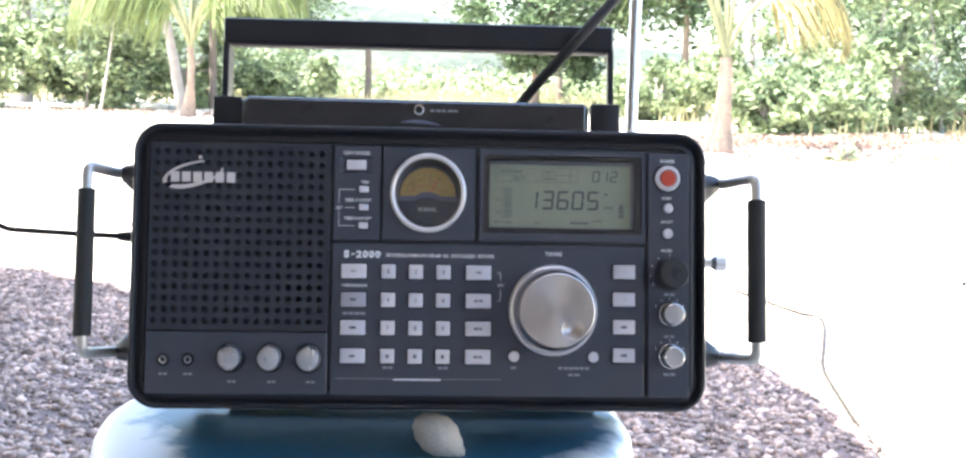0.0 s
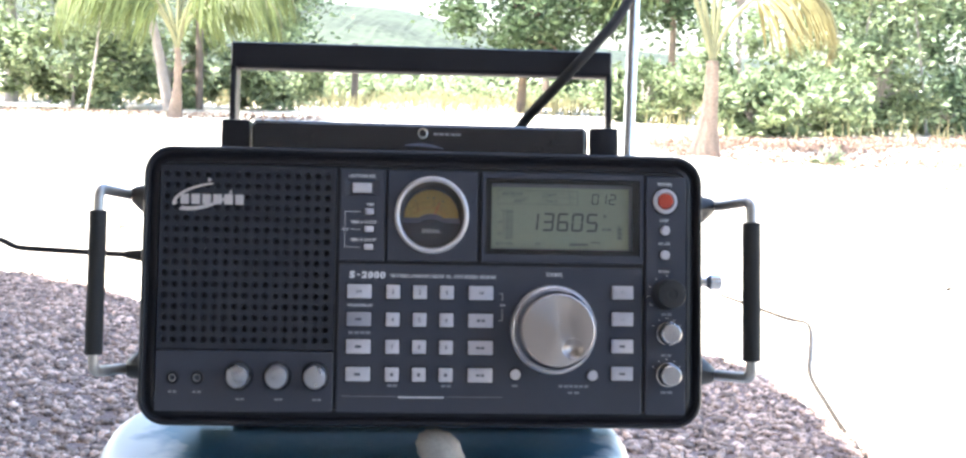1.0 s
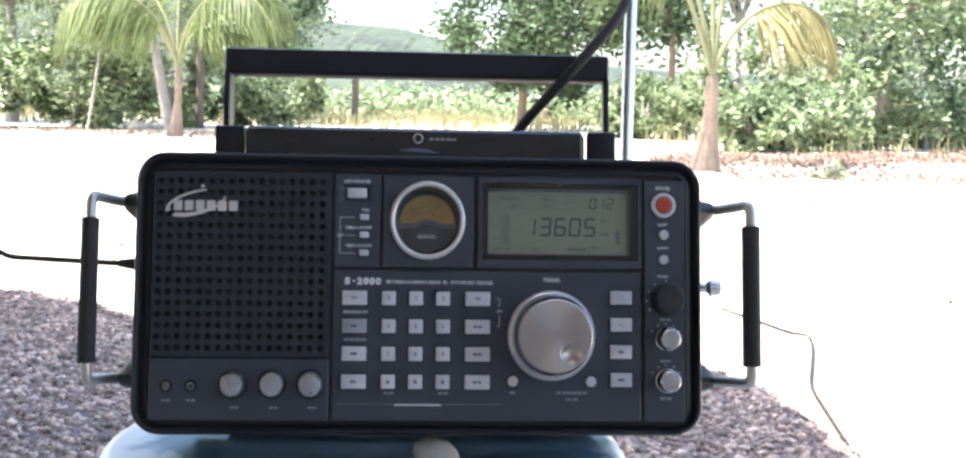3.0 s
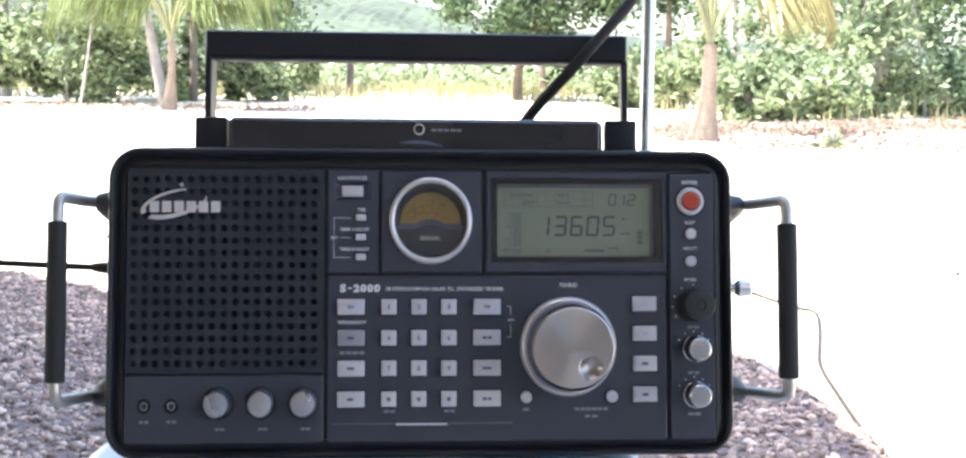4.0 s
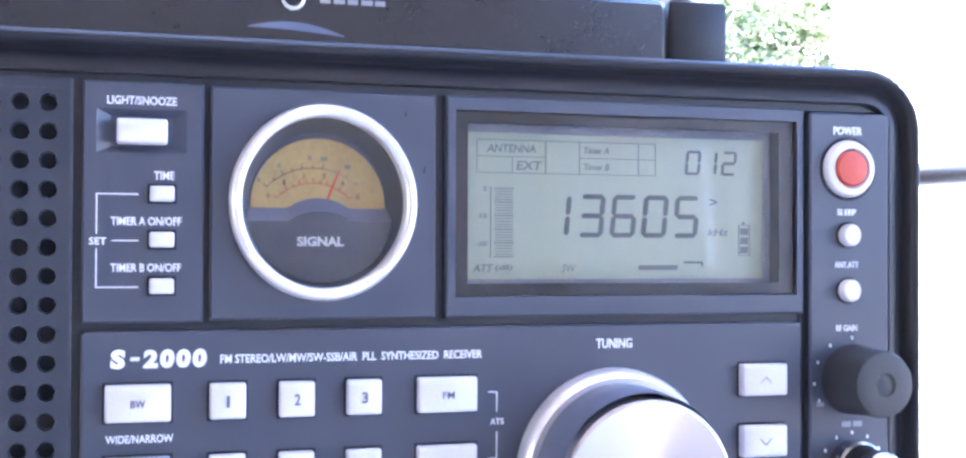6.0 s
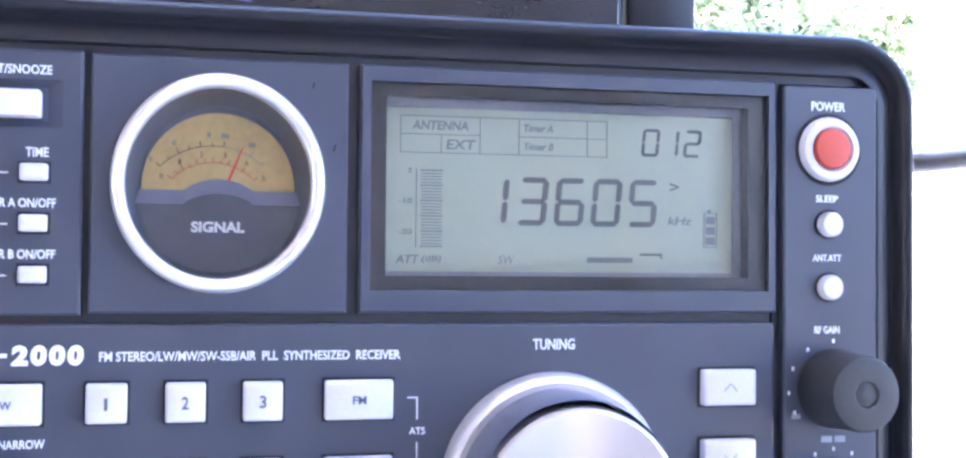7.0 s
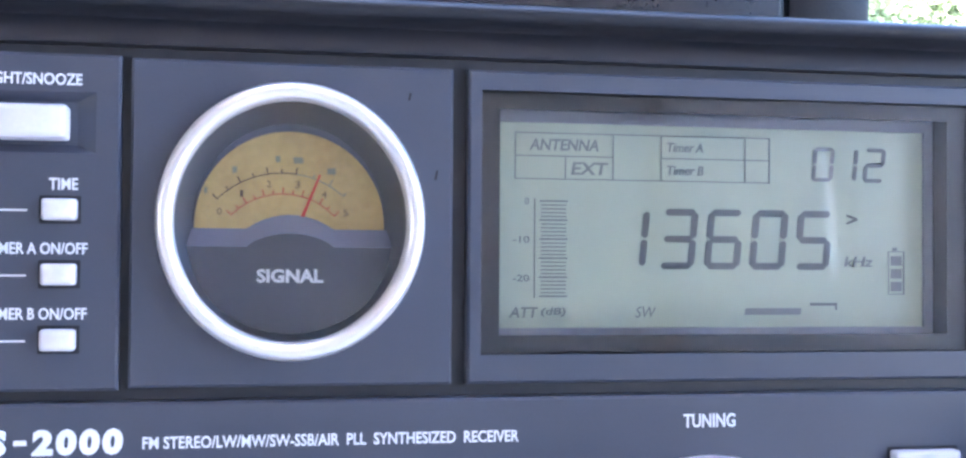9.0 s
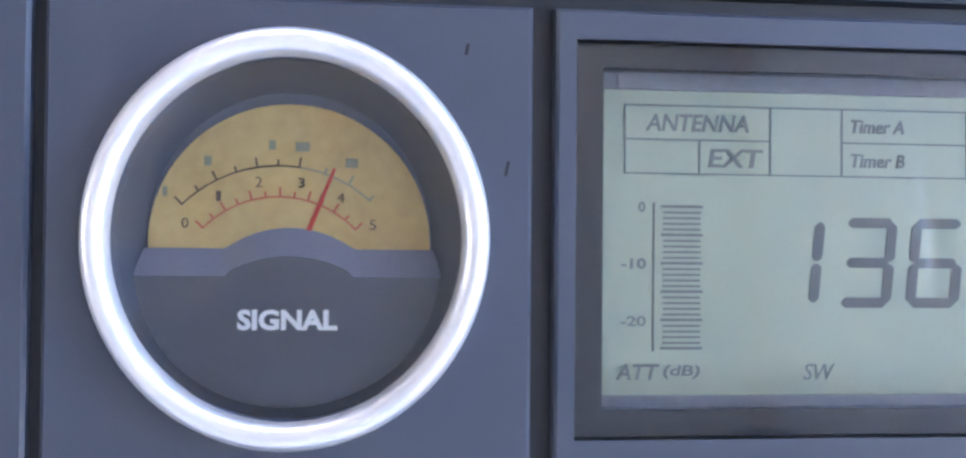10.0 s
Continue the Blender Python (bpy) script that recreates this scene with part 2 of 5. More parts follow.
def tube(points, radius, seg=12, bm=None, caps=True):
    """A round bar along points; radius may be one number or one for each point."""
    bm = bm or bmesh.new()
    pts = [Vector(p) for p in points]
    rad = radius if isinstance(radius, (list, tuple)) else [radius] * len(pts)
    ref, rings = None, []
    for i, p in enumerate(pts):
        d = (pts[min(i + 1, len(pts) - 1)] - pts[max(i - 1, 0)]).normalized()
        ref = ref or (Vector((0, 0, 1)) if abs(d.z) < 0.9 else Vector((0, 1, 0)))
        u = (ref - d * ref.dot(d)).normalized()
        w = d.cross(u)
        ref = u
        rings.append([bm.verts.new(p + (u * math.cos(k * 2 * math.pi / seg) + w * math.sin(k * 2 * math.pi / seg)) * rad[i]) for k in range(seg)])
    for a, b in zip(rings, rings[1:]):
        for k in range(seg):
            bm.faces.new((a[k], a[(k + 1) % seg], b[(k + 1) % seg], b[k]))
    if caps:
        bm.faces.new(rings[0]); bm.faces.new(rings[-1])
    return bm

def bend(points, radius, steps=6):
    """The same way with its corners rounded."""
    pts = [Vector(p) for p in points]
    out = [pts[0]]
    for a, b, c in zip(pts, pts[1:], pts[2:]):
        p, q = b + (a - b).normalized() * radius, b + (c - b).normalized() * radius
        out += [p.lerp(b, s).lerp(b.lerp(q, s), s) for s in (k / steps for k in range(steps + 1))]
    return out + [pts[-1]]

def rounded(x0, x1, z0, z1, r, n=6):
    pts = []
    for cx, cz, a0 in ((x1 - r, z1 - r, 0), (x0 + r, z1 - r, 90), (x0 + r, z0 + r, 180), (x1 - r, z0 + r, 270)):
        for k in range(n + 1):
            a = radians(a0 + 90 * k / n)
            pts.append((cx + r * math.cos(a), cz + r * math.sin(a)))
    return pts

def loft(x0, x1, z0, z1, r, rows, n=6, shut=True):
    """Rounded rectangles one behind another: rows of (inset, y), both ends closed."""
    bm = bmesh.new()
    loops = [[bm.verts.new((x, y, z)) for x, z in rounded(x0 + i, x1 - i, z0 + i, z1 - i, max(r - i, 0.0006), n)] for i, y in rows]
    for a, b in zip(loops, loops[1:]):
        for k in range(len(a)):
            bm.faces.new((a[k], a[(k + 1) % len(a)], b[(k + 1) % len(a)], b[k]))
    bm.faces.new(loops[0])
    if shut:
        bm.faces.new(loops[-1])
    return bm

def plate(x0, x1, z0, z1, y0=0.0, y1=0.0035, r=0.0012):
    return loft(x0, x1, z0, z1, r, [(0.0007, y0), (0.0002, y0 + 0.0003), (0, y0 + 0.0009), (0, y1)], 3)

def framed(x0, x1, z0, z1, hole, y0, y1, chamfer=0.0):
    """A flat frame with a round or square hole: hole is (cx, cz, radius) or (x0, x1, z0, z1)."""
    bm = bmesh.new()
    if len(hole) == 3:
        cx, cz, rad = hole
        corners = [math.atan2(z - cz, x - cx) for x in (x0, x1) for z in (z0, z1)]
        angs = sorted([2 * math.pi * k / 64 - math.pi + 0.01 for k in range(64)] + corners)
        outer, inner = [], []
        for a in angs:
            c, s = math.cos(a), math.sin(a)
            k = min(((x1 if c > 0 else x0) - cx) / c if abs(c) > 1e-9 else 9, ((z1 if s > 0 else z0) - cz) / s if abs(s) > 1e-9 else 9)
            outer.append((cx + c * k, cz + s * k)); inner.append((cx + c * rad, cz + s * rad))
    else:
        hx0, hx1, hz0, hz1 = hole
        outer = [(x0, z0), (x1, z0), (x1, z1), (x0, z1)]
        inner = [(hx0, hz0), (hx1, hz0), (hx1, hz1), (hx0, hz1)]
    n = len(outer)
    def ring(pts, y, grow=0.0):
        mx, mz = (x0 + x1) / 2, (z0 + z1) / 2
        return [bm.verts.new((x + math.copysign(grow, mx - x), y, z + math.copysign(grow, mz - z))) for x, z in pts]
    rings = [ring(outer, y1), ring(outer, y0 + 0.0006), ring(outer, y0, 0.0005), ring(inner, y0, -chamfer), ring(inner, y0 + chamfer, 0), ring(inner, y1)]
    for a, b in zip(rings, rings[1:]):
        for k in range(n):
            bm.faces.new((a[k], a[(k + 1) % n], b[(k + 1) % n], b[k]))
    return bm

def words(name, text, x, z, w, h, material, parent, y=-0.00015, slant=0.0, label="", heavy=0.018):
    """Flat lettering on an upright face, centred at (x, z), w wide and h high."""
    cu = bpy.data.curves.new(name, "FONT")
    cu.body, cu.extrude, cu.resolution_u, cu.offset = text, 0.02, 3, heavy
    ob = bpy.data.objects.new(name, cu)
    me = bpy.data.meshes.new_from_object(ob)
    bpy.data.objects.remove(ob)
    co = np.empty(len(me.vertices) * 3)
    me.vertices.foreach_get("co", co)
    co = co.reshape(-1, 3)
    lo, hi = co.min(0), co.max(0)
    px = (co[:, 0] - (lo[0] + hi[0]) / 2) / (hi[0] - lo[0]) * w
    pz = (co[:, 1] - (lo[1] + hi[1]) / 2) / (hi[1] - lo[1]) * h
    py = np.where(co[:, 2] > 0, -0.0001, 0.0001)
    me.vertices.foreach_set("co", np.stack([x + px + slant * pz, y + py, z + pz], 1).ravel())
    me.materials.clear()
    me.update()
    return part(name, me, material, parent, label)

def bars(name, rects, y, material, parent, depth=0.0002, slant=0.0):
    """Small raised print strokes: rects of (x0, x1, z0, z1)."""
    bm = bmesh.new()
    for x0, x1, z0, z1 in rects:
        box(x0, x1, y - depth / 2, y + depth / 2, z0, z1, bm=bm)
    if slant:
        zc = sum(r[2] + r[3] for r in rects) / 2 / len(rects)
        for v in bm.verts:
            v.co.x += slant * (v.co.z - zc)
    return part(name, bm, material, parent)

def scribble(name, x, z, w, h, material, parent, seed, y=-0.0001):
    """A line of writing that cannot be read: a few plain bars."""
    rng = random.Random(seed)
    n, at, out = max(1, round(w / 0.0035)), x - w / 2, []
    for k in range(n):
        step = w / n
        out.append((at + 0.0003, at + step * rng.uniform(0.8, 0.95), z - h / 2, z + h / 2))
        at += step
    return bars(name, out, y, material, parent)

# ---- ground, added shade roof and unseen rear wall ----
def flat_mesh(name, verts, faces, material, kind="structure", label="", category=""):
    me = bpy.data.meshes.new(name)
    me.from_pydata(verts, [], faces)
    me.materials.append(material)
    ob = new(name, me)
    return tagged(ob, label, category, kind=kind)

def ground_height(x, y):
    return GROUND + 0.012 * noise.noise((x * 0.35, y * 0.35, 0)) + 0.004 * noise.noise((x * 2.1, y * 2.1, 3))

xs = [-3000, -400, -60, -25] + [-14 + 0.5 * k for k in range(57)] + [25, 60, 400, 3000]
ys = [-3000, -400, -60, -20] + [-6 + 0.5 * k for k in range(81)] + [60, 150, 600, 4000]
gv = [(x, y, ground_height(x, y) if abs(x) < 15 and -7 < y < 36 else GROUND) for y in ys for x in xs]
gf = [(j * len(xs) + i, j * len(xs) + i + 1, (j + 1) * len(xs) + i + 1, (j + 1) * len(xs) + i) for j in range(len(ys) - 1) for i in range(len(xs) - 1)]
ground = flat_mesh("ground", gv, gf, SAND, label="pale sandy ground in bright sun", category="ground")

def prism(outline, z0, z1):
    bm = bmesh.new()
    lo = [bm.verts.new((x, y, z0)) for x, y in outline]
    hi = [bm.verts.new((x, y, z1)) for x, y in outline]
    bm.faces.new(lo[::-1]); bm.faces.new(hi)
    for k in range(len(lo)):
        bm.faces.new((lo[k], lo[(k + 1) % len(lo)], hi[(k + 1) % len(lo)], hi[k]))
    return bm

# unseen roof, added only to cast the shade outlined here; its posts are added too
ROOF_Z = 2.2
drift = SUN_TRAVEL * ((ROOF_Z - GROUND) / -SUN_TRAVEL.z)
shade = [(-11.0, 6.3), (-7.0, 5.2), (-3.2, 4.3), (-1.56, 3.25), (-1.2, 3.0), (-0.96, 2.75), (-0.4, 2.5), (0.54, 2.36), (0.66, 2.17), (0.68, 1.9), (0.70, 1.6), (0.78, 0.4), (3.7, 0.2), (3.7, -4.1), (-11.0, -4.1)]
ragged = []
for (ax, ay), (bx, by) in zip(shade, shade[1:] + shade[:1]):
    n = max(1, int(math.hypot(bx - ax, by - ay) / 0.05)) if ay > 0.5 and by > 0.5 else 1
    for k in range(n):
        j = 0.022 if n > 1 else 0
        ragged.append((ax + (bx - ax) * k / n - drift.x + random.uniform(-j, j), ay + (by - ay) * k / n - drift.y + random.uniform(-j, j)))
roof = part("shelter_roof", prism(ragged, ROOF_Z, ROOF_Z + 0.1), SHADEROOF)
tagged(roof, "unseen roof added to cast the ragged-edged shade", "roof", kind="structure")
for x, y in ((2.0, -4.2), (-11.6, -4.2), (-11.6, 4.8)):
    post = part("shelter_post", tube([(x, y, GROUND - 0.05), (x, y, 0.8), (x, y, ROOF_Z)], [0.07, 0.06, 0.055]), WOOD, smooth=40)
    tagged(post, "unseen round post added under the shade roof", "post", "shelter posts", "structure")
# added wall out of view: tempers the bounce; its slot reflects in the display
wb = bmesh.new()
for x0, x1, z0, z1 in ((-12, 2.86, GROUND - 0.05, 2.3), (2.86, 3.0, GROUND - 0.05, 0.95), (2.86, 3.0, 1.6, 2.3), (3.0, 5.2, GROUND - 0.05, 2.3)):
    box(x0, x1, -4.6, -4.4, z0, z1, bm=wb)
wall = part("wall_south", wb, BACKWALL)
tagged(wall, "unseen wall added behind the camera, slotted for a bright reflection", "wall", kind="structure")

# ---- stool and shell ----
STX, STY, STZ = -0.043, 0.128, -0.0325
def make_stool():
    stool = new("round_stool")
    stool.matrix_world = pose(STX, STY, GROUND)
    h = STZ - GROUND
    bm = bmesh.new()
    prof = [(0, h), (0.10, h), (0.166, h - 0.0002), (0.178, h - 0.0015), (0.187, h - 0.006), (0.192, h - 0.014), (0.194, h - 0.025), (0.192, h - 0.05), (0.186, h - 0.05), (0.184, h - 0.02), (0.165, h - 0.006), (0, h - 0.006)]
    rings = []
    for r, z in prof:
        rings.append([bm.verts.new((0, 0, z))] if r == 0 else [bm.verts.new((r * math.cos(k * math.pi / 40), r * math.sin(k * math.pi / 40), z)) for k in range(80)])
    for a, b in zip(rings, rings[1:]):
        for k in range(80):
            q = [a[k % len(a)], a[(k + 1) % len(a)], b[(k + 1) % len(b)], b[k % len(b)]]
            bm.faces.new(list(dict.fromkeys(q)))
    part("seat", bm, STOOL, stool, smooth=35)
    for k in range(4):
        a = radians(45 + 90 * k)
        c, s = math.cos(a), math.sin(a)
        part("leg", tube([(0.165 * c, 0.165 * s, h - 0.03), (0.19 * c, 0.19 * s, 0.0)], [0.022, 0.016]), STOOL, stool, smooth=40)
    bm = bmesh.new()
    ring_pts = [(0.175 * math.cos(k * math.pi / 24), 0.175 * math.sin(k * math.pi / 24), 0.2) for k in range(49)]
    part("stretcher_ring", tube(ring_pts, 0.009, 8), STOOL, stool, smooth=40)
    return tagged(stool, "light blue plastic stool, mottled white sheen painted on its rounded rim", "stool")
make_stool()

def make_shell():
    bm = bmesh.new()
    bmesh.ops.create_icosphere(bm, subdivisions=4, radius=1)
    for v in bm.verts:
        x, y, z = v.co
        a = math.atan2(z, x)
        taper = 1 - 0.62 * max(0, x) ** 1.3
        rib = 1 + 0.035 * math.cos(14 * a) * (1 - abs(y))
        fold = 0.10 * max(0, 0.35 - abs(z + 0.4 * x)) if y < 0 else 0
        v.co = Vector((x * 0.0205 * rib, (y * taper - fold) * 0.0115, z * taper * 0.0132 * rib))
    bmesh.ops.rotate(bm, verts=bm.verts, cent=(0, 0, 0), matrix=Euler((0, radians(38), radians(12))).to_matrix())
    low = min(v.co.z for v in bm.verts)
    shell = part("seashell", bm, SHELL, smooth=50)
    shell.matrix_world = pose(0.0165, 0.026, STZ - low - 0.0005)
    return tagged(shell, "bleached cream seashell wedged under the radio front", "shell")
make_shell()

# ---- the radio ----
radio = new("shortwave_radio")
radio.matrix_world = LEAN
tagged(radio, "black tabletop shortwave radio leaning back, switched on", "radio")

case = part("case", loft(-0.1826, 0.1858, 0.0035, 0.1846, 0.019,
            [(0.012, 0.148), (0.004, 0.146), (0.001, 0.141), (0, 0.130), (0, 0.0045), (0.0005, 0.0014), (0.0014, -0.0004), (0.0024, -0.0009), (0.0034, -0.0004), (0.0042, 0.0012), (0.0048, 0.0029),
             (0.0056, 0.0035), (0.0066, 0.0028), (0.0098, 0.0006), (0.0110, 0.0006), (0.0114, 0.0040), (0.0114, 0.0140)], 10, False), CASE, radio, smooth=60)
for x in (-0.15, 0.15):
    for y in (0.135,):
        part("rubber_foot", box(x - 0.012, x + 0.012, y - 0.006, y + 0.006, -0.003, 0.001, 0.001), RUBBER, radio)
part("rear_rest", box(-0.1375, 0.1375, 0.138, 0.147, -0.0045, 0.002, 0.001), RUBBER, radio)

# face panels
def grille():
    p, pz, r = 0.00662, 0.00712, 0.00228
    verts, faces = [], []
    for i in range(17):
        for j in range(16):
            cx, cz = -0.0603 - p * i, 0.1656 - pz * j
            b = len(verts)
            h, g = p / 2, pz / 2
            sq = [(h, 0), (h, g), (0, g), (-h, g), (-h, 0), (-h, -g), (0, -g), (h, -g)]
            verts += [(cx + x, 0.0002, cz + z) for x, z in sq]
            ring8 = [(math.cos(k * math.pi / 4), math.sin(k * math.pi / 4)) for k in range(8)]
            verts += [(cx + r * c, 0.0002, cz + r * s) for c, s in ring8]
            verts += [(cx + r * 0.92 * c, 0.0030, cz + r * 0.92 * s) for c, s in ring8]
            for k in range(8):
                m = (k + 1) % 8
                faces += [(b + k, b + m, b + 8 + m, b + 8 + k), (b + 8 + k, b + 8 + m, b + 16 + m, b + 16 + k)]
    me = bpy.data.meshes.new("speaker_grille")
    me.from_pydata(verts, [], faces)
    return me
gx0, gx1, gz0, gz1 = -0.0603 - 16.5 * 0.00662, -0.0603 + 0.5 * 0.00662, 0.1656 - 15.5 * 0.00712, 0.1656 + 0.5 * 0.00712
grill = part("speaker_grille", grille(), GRILLE, radio, "square dark grille with rows of round holes")
part("grille_surround", framed(-0.1708, -0.0545, 0.0530, 0.1718, (gx0, gx1, gz0, gz1), 0.0, 0.0035), GRILLE, radio)
part("speaker_cloth", box(-0.1702, -0.0552, 0.0031, 0.0038, 0.0536, 0.1712), PIT, radio)
low = part("jack_panel", plate(-0.1708, -0.0545, 0.0130, 0.0520), FACE, radio)
RX0, RX1, RZ0, RZ1 = -0.0488, -0.0268, 0.1536, 0.1646
lamp_panel = part("timer_panel", framed(-0.0522, -0.0225, 0.1112, 0.1715, (RX0, RX1, RZ0, RZ1), 0.0, 0.0035), FACE, radio)
def recess():
    """A shallow dish with sloping sides round the light key."""
    bm = bmesh.new()
    rings = [[bm.verts.new(p) for p in ((x0, y, z0), (x1, y, z0), (x1, y, z1), (x0, y, z1))]
             for x0, x1, z0, z1, y in ((RX0, RX1, RZ0, RZ1, 0.0), (RX0 + 0.0034, RX1 - 0.0034, RZ0 + 0.0016, RZ1 - 0.0016, 0.0020))]
    for k in range(4):
        bm.faces.new((rings[0][k], rings[0][(k + 1) % 4], rings[1][(k + 1) % 4], rings[1][k]))
    bm.faces.new(rings[1])
    return bm
part("key_recess", recess(), FACE, lamp_panel)
meter_panel = part("meter_panel", framed(-0.0208, 0.0381, 0.1116, 0.1712, (0.0082, 0.142, 0.0220), 0.0, 0.0035), FACE, radio)
WX0, WX1, WZ0, WZ1 = 0.0432, 0.1450, 0.1167, 0.1678
lcd_panel = part("display_panel", framed(0.0410, 0.1468, 0.1116, 0.1712, (WX0, WX1, WZ0, WZ1), 0.0, 0.0035, 0.0004), FACE, radio)
pad_panel = part("keypad_panel", plate(-0.0522, 0.1462, 0.0130, 0.1092), FACE, radio)
side_panel = part("control_panel", plate(0.1485, 0.1745, 0.0130, 0.1705), FACE, radio)

for x0, x1, z0, z1 in ((-0.0546, -0.0521, 0.013, 0.172), (-0.0226, -0.0207, 0.111, 0.172), (0.0380, 0.0411, 0.111, 0.172), (0.1467, 0.1486, 0.013, 0.172), (0.1744, 0.1758, 0.013, 0.173),
                       (-0.0522, 0.1462, 0.1090, 0.1117), (-0.1720, -0.0546, 0.0519, 0.0531), (-0.1720, 0.1758, 0.1711, 0.1738), (-0.1720, 0.1758, 0.0105, 0.0131), (-0.1720, -0.1707, 0.013, 0.173)):
    part("joint_backing", box(x0, x1, 0.0028, 0.0034, z0, z1), JOINT, radio)

# display window
def make_display():
    disp = part("display", box(0.046, 0.142, 0.0102, 0.0110, 0.119, 0.1655), LCDEDGE, radio, "grey-green liquid crystal display")
    part("window_frame", framed(WX0, WX1, WZ0, WZ1, (0.0466, 0.1412, 0.1196, 0.1652), 0.0025, 0.0115, 0.001), WINDOW, disp, "dark recessed frame")
    part("mask", framed(0.0466, 0.1412, 0.1196, 0.1652, (0.0479, 0.1389, 0.1216, 0.1625), 0.0090, 0.0100), LCDEDGE, disp)
    part("screen", box(0.0472, 0.1396, 0.0098, 0.01005, 0.1205, 0.1632), LCD, disp)
    pane = part("clear_pane", box(WX0 + 0.0003, WX1 - 0.0003, 0.0012, 0.0018, WZ0 + 0.0003, WZ1 - 0.0003), PANE, disp, "clear plastic pane")
    pane.visible_shadow = False
    y = 0.00965
    # table of aerial and timers
    t = 0.00022
    x0, xa, xb, xc, xd, xe = 0.0520, 0.0720, 0.0820, 0.0998, 0.1050, 0.0622
    z0, zm, z1 = 0.1512, 0.1558, 0.1606
    lines = [(x0, xd, z1 - t, z1), (x0, xd, z0, z0 + t), (x0, xa, zm, zm + t), (xb, xd, zm, zm + t)]
    lines += [(x, x + t, z0, z1) for x in (x0, xa, xb, xc, xd)] + [(xe, xe + t, z0, zm)]
    bars("table_lines", lines, y, LCDPALE, disp)
    words("legend", "ANTENNA", 0.0622, 0.1582, 0.0142, 0.0023, LCDPALE, disp, y, 0.15)
    words("legend", "EXT", 0.0673, 0.1535, 0.0072, 0.0025, LCDPALE, disp, y, 0.15)
    words("legend", "Timer A", 0.0872, 0.1582, 0.0078, 0.0019, LCDPALE, disp, y, 0.15)
    words("legend", "Timer B", 0.0872, 0.1535, 0.0078, 0.0019, LCDPALE, disp, y, 0.15)
    segs = {"0": "abcdef", "1": "bc", "2": "abged", "3": "abgcd", "5": "afgcd", "6": "afgedc"}
    def digit(ch, x, z, w, h, th, material):
        g = th * 0.12
        m = h / 2
        box_of = {"a": (x + th * .5, x + w - th * .5, z + h - th, z + h), "d": (x + th * .5, x + w - th * .5, z, z + th),
                  "g": (x + th * .6, x + w - th * .6, z + m - th / 2, z + m + th / 2),
                  "f": (x, x + th, z + m + g, z + h - th * .5), "b": (x + w - th, x + w, z + m + g, z + h - th * .5),
                  "e": (x, x + th, z + th * .5, z + m - g), "c": (x + w - th, x + w, z + th * .5, z + m - g)}
        bm = bmesh.new()
        for s in segs[ch]:
            a, b, c, d = box_of[s]
            k = th * 0.38
            o = [(a + k, c), (b - k, c), (b, c + k), (b, d - k), (b - k, d), (a + k, d), (a, d - k), (a, c + k)]
            f0 = [bm.verts.new((px + 0.09 * (pz - z), y - 0.0001, pz)) for px, pz in o]
            f1 = [bm.verts.new((v.co.x, y + 0.0001, v.co.z)) for v in f0]
            bm.faces.new(f0)
            for q in range(8):
                bm.faces.new((f0[q], f1[q], f1[(q + 1) % 8], f0[(q + 1) % 8]))
        part("digit", bm, material, disp)
    for ch, x in (("1", 0.0712), ("3", 0.0814), ("6", 0.0911), ("0", 0.1007), ("5", 0.1104)):
        digit(ch, x, 0.1334, 0.0076, 0.0123, 0.0014, LCDINK)
    for ch, x in (("0", 0.1142), ("1", 0.1194), ("2", 0.1255)):
        digit(ch, x, 0.1518, 0.0046, 0.0072, 0.0008, LCDINK)
    words("legend", ">", 0.1232, 0.1440, 0.0024, 0.0022, LCDINK, disp, y)
    words("legend", "kHz", 0.1248, 0.1352, 0.0062, 0.0021, LCDPALE, disp, y, 0.2)
    words("legend", "SW", 0.0790, 0.1247, 0.0040, 0.0022, LCDPALE, disp, y, 0.2, heavy=0.0)
    words("legend", "ATT", 0.0540, 0.1247, 0.0055, 0.0021, LCDPALE, disp, y, 0.2)
    words("legend", "(dB)", 0.0600, 0.1247, 0.0050, 0.0019, LCDPALE, disp, y, 0.2)
    bars("legend", [(0.1000, 0.1120, 0.1241, 0.1255)], y, LCDPALE, disp, slant=0.2)
    bars("dash", [(0.1140, 0.1195, 0.1260, 0.1266), (0.1195, 0.1199, 0.1251, 0.1266)], y, LCDINK, disp)
    bm_rows = []
    for k in range(26):
        z = 0.1277 + k * 0.00076
        long = k % 5 == 0
        bm_rows.append((0.0574 if not long else 0.0571, 0.0625 if not long else 0.0628, z, z + (0.00028 if not long else 0.00036)))
    bars("attenuation_scale", bm_rows, y, LCDPALE, disp)
    bars("scale_line", [(0.0560, 0.0562, 0.1275, 0.1474)], y, LCDINK, disp)
    for s, z in (("0", 0.1468), ("-10", 0.1392), ("-20", 0.1315)):
        words("legend", s, 0.0545 if s == "0" else 0.0534, z, 0.0009 if s == "0" else 0.0034, 0.0014, LCDPALE, disp, y)
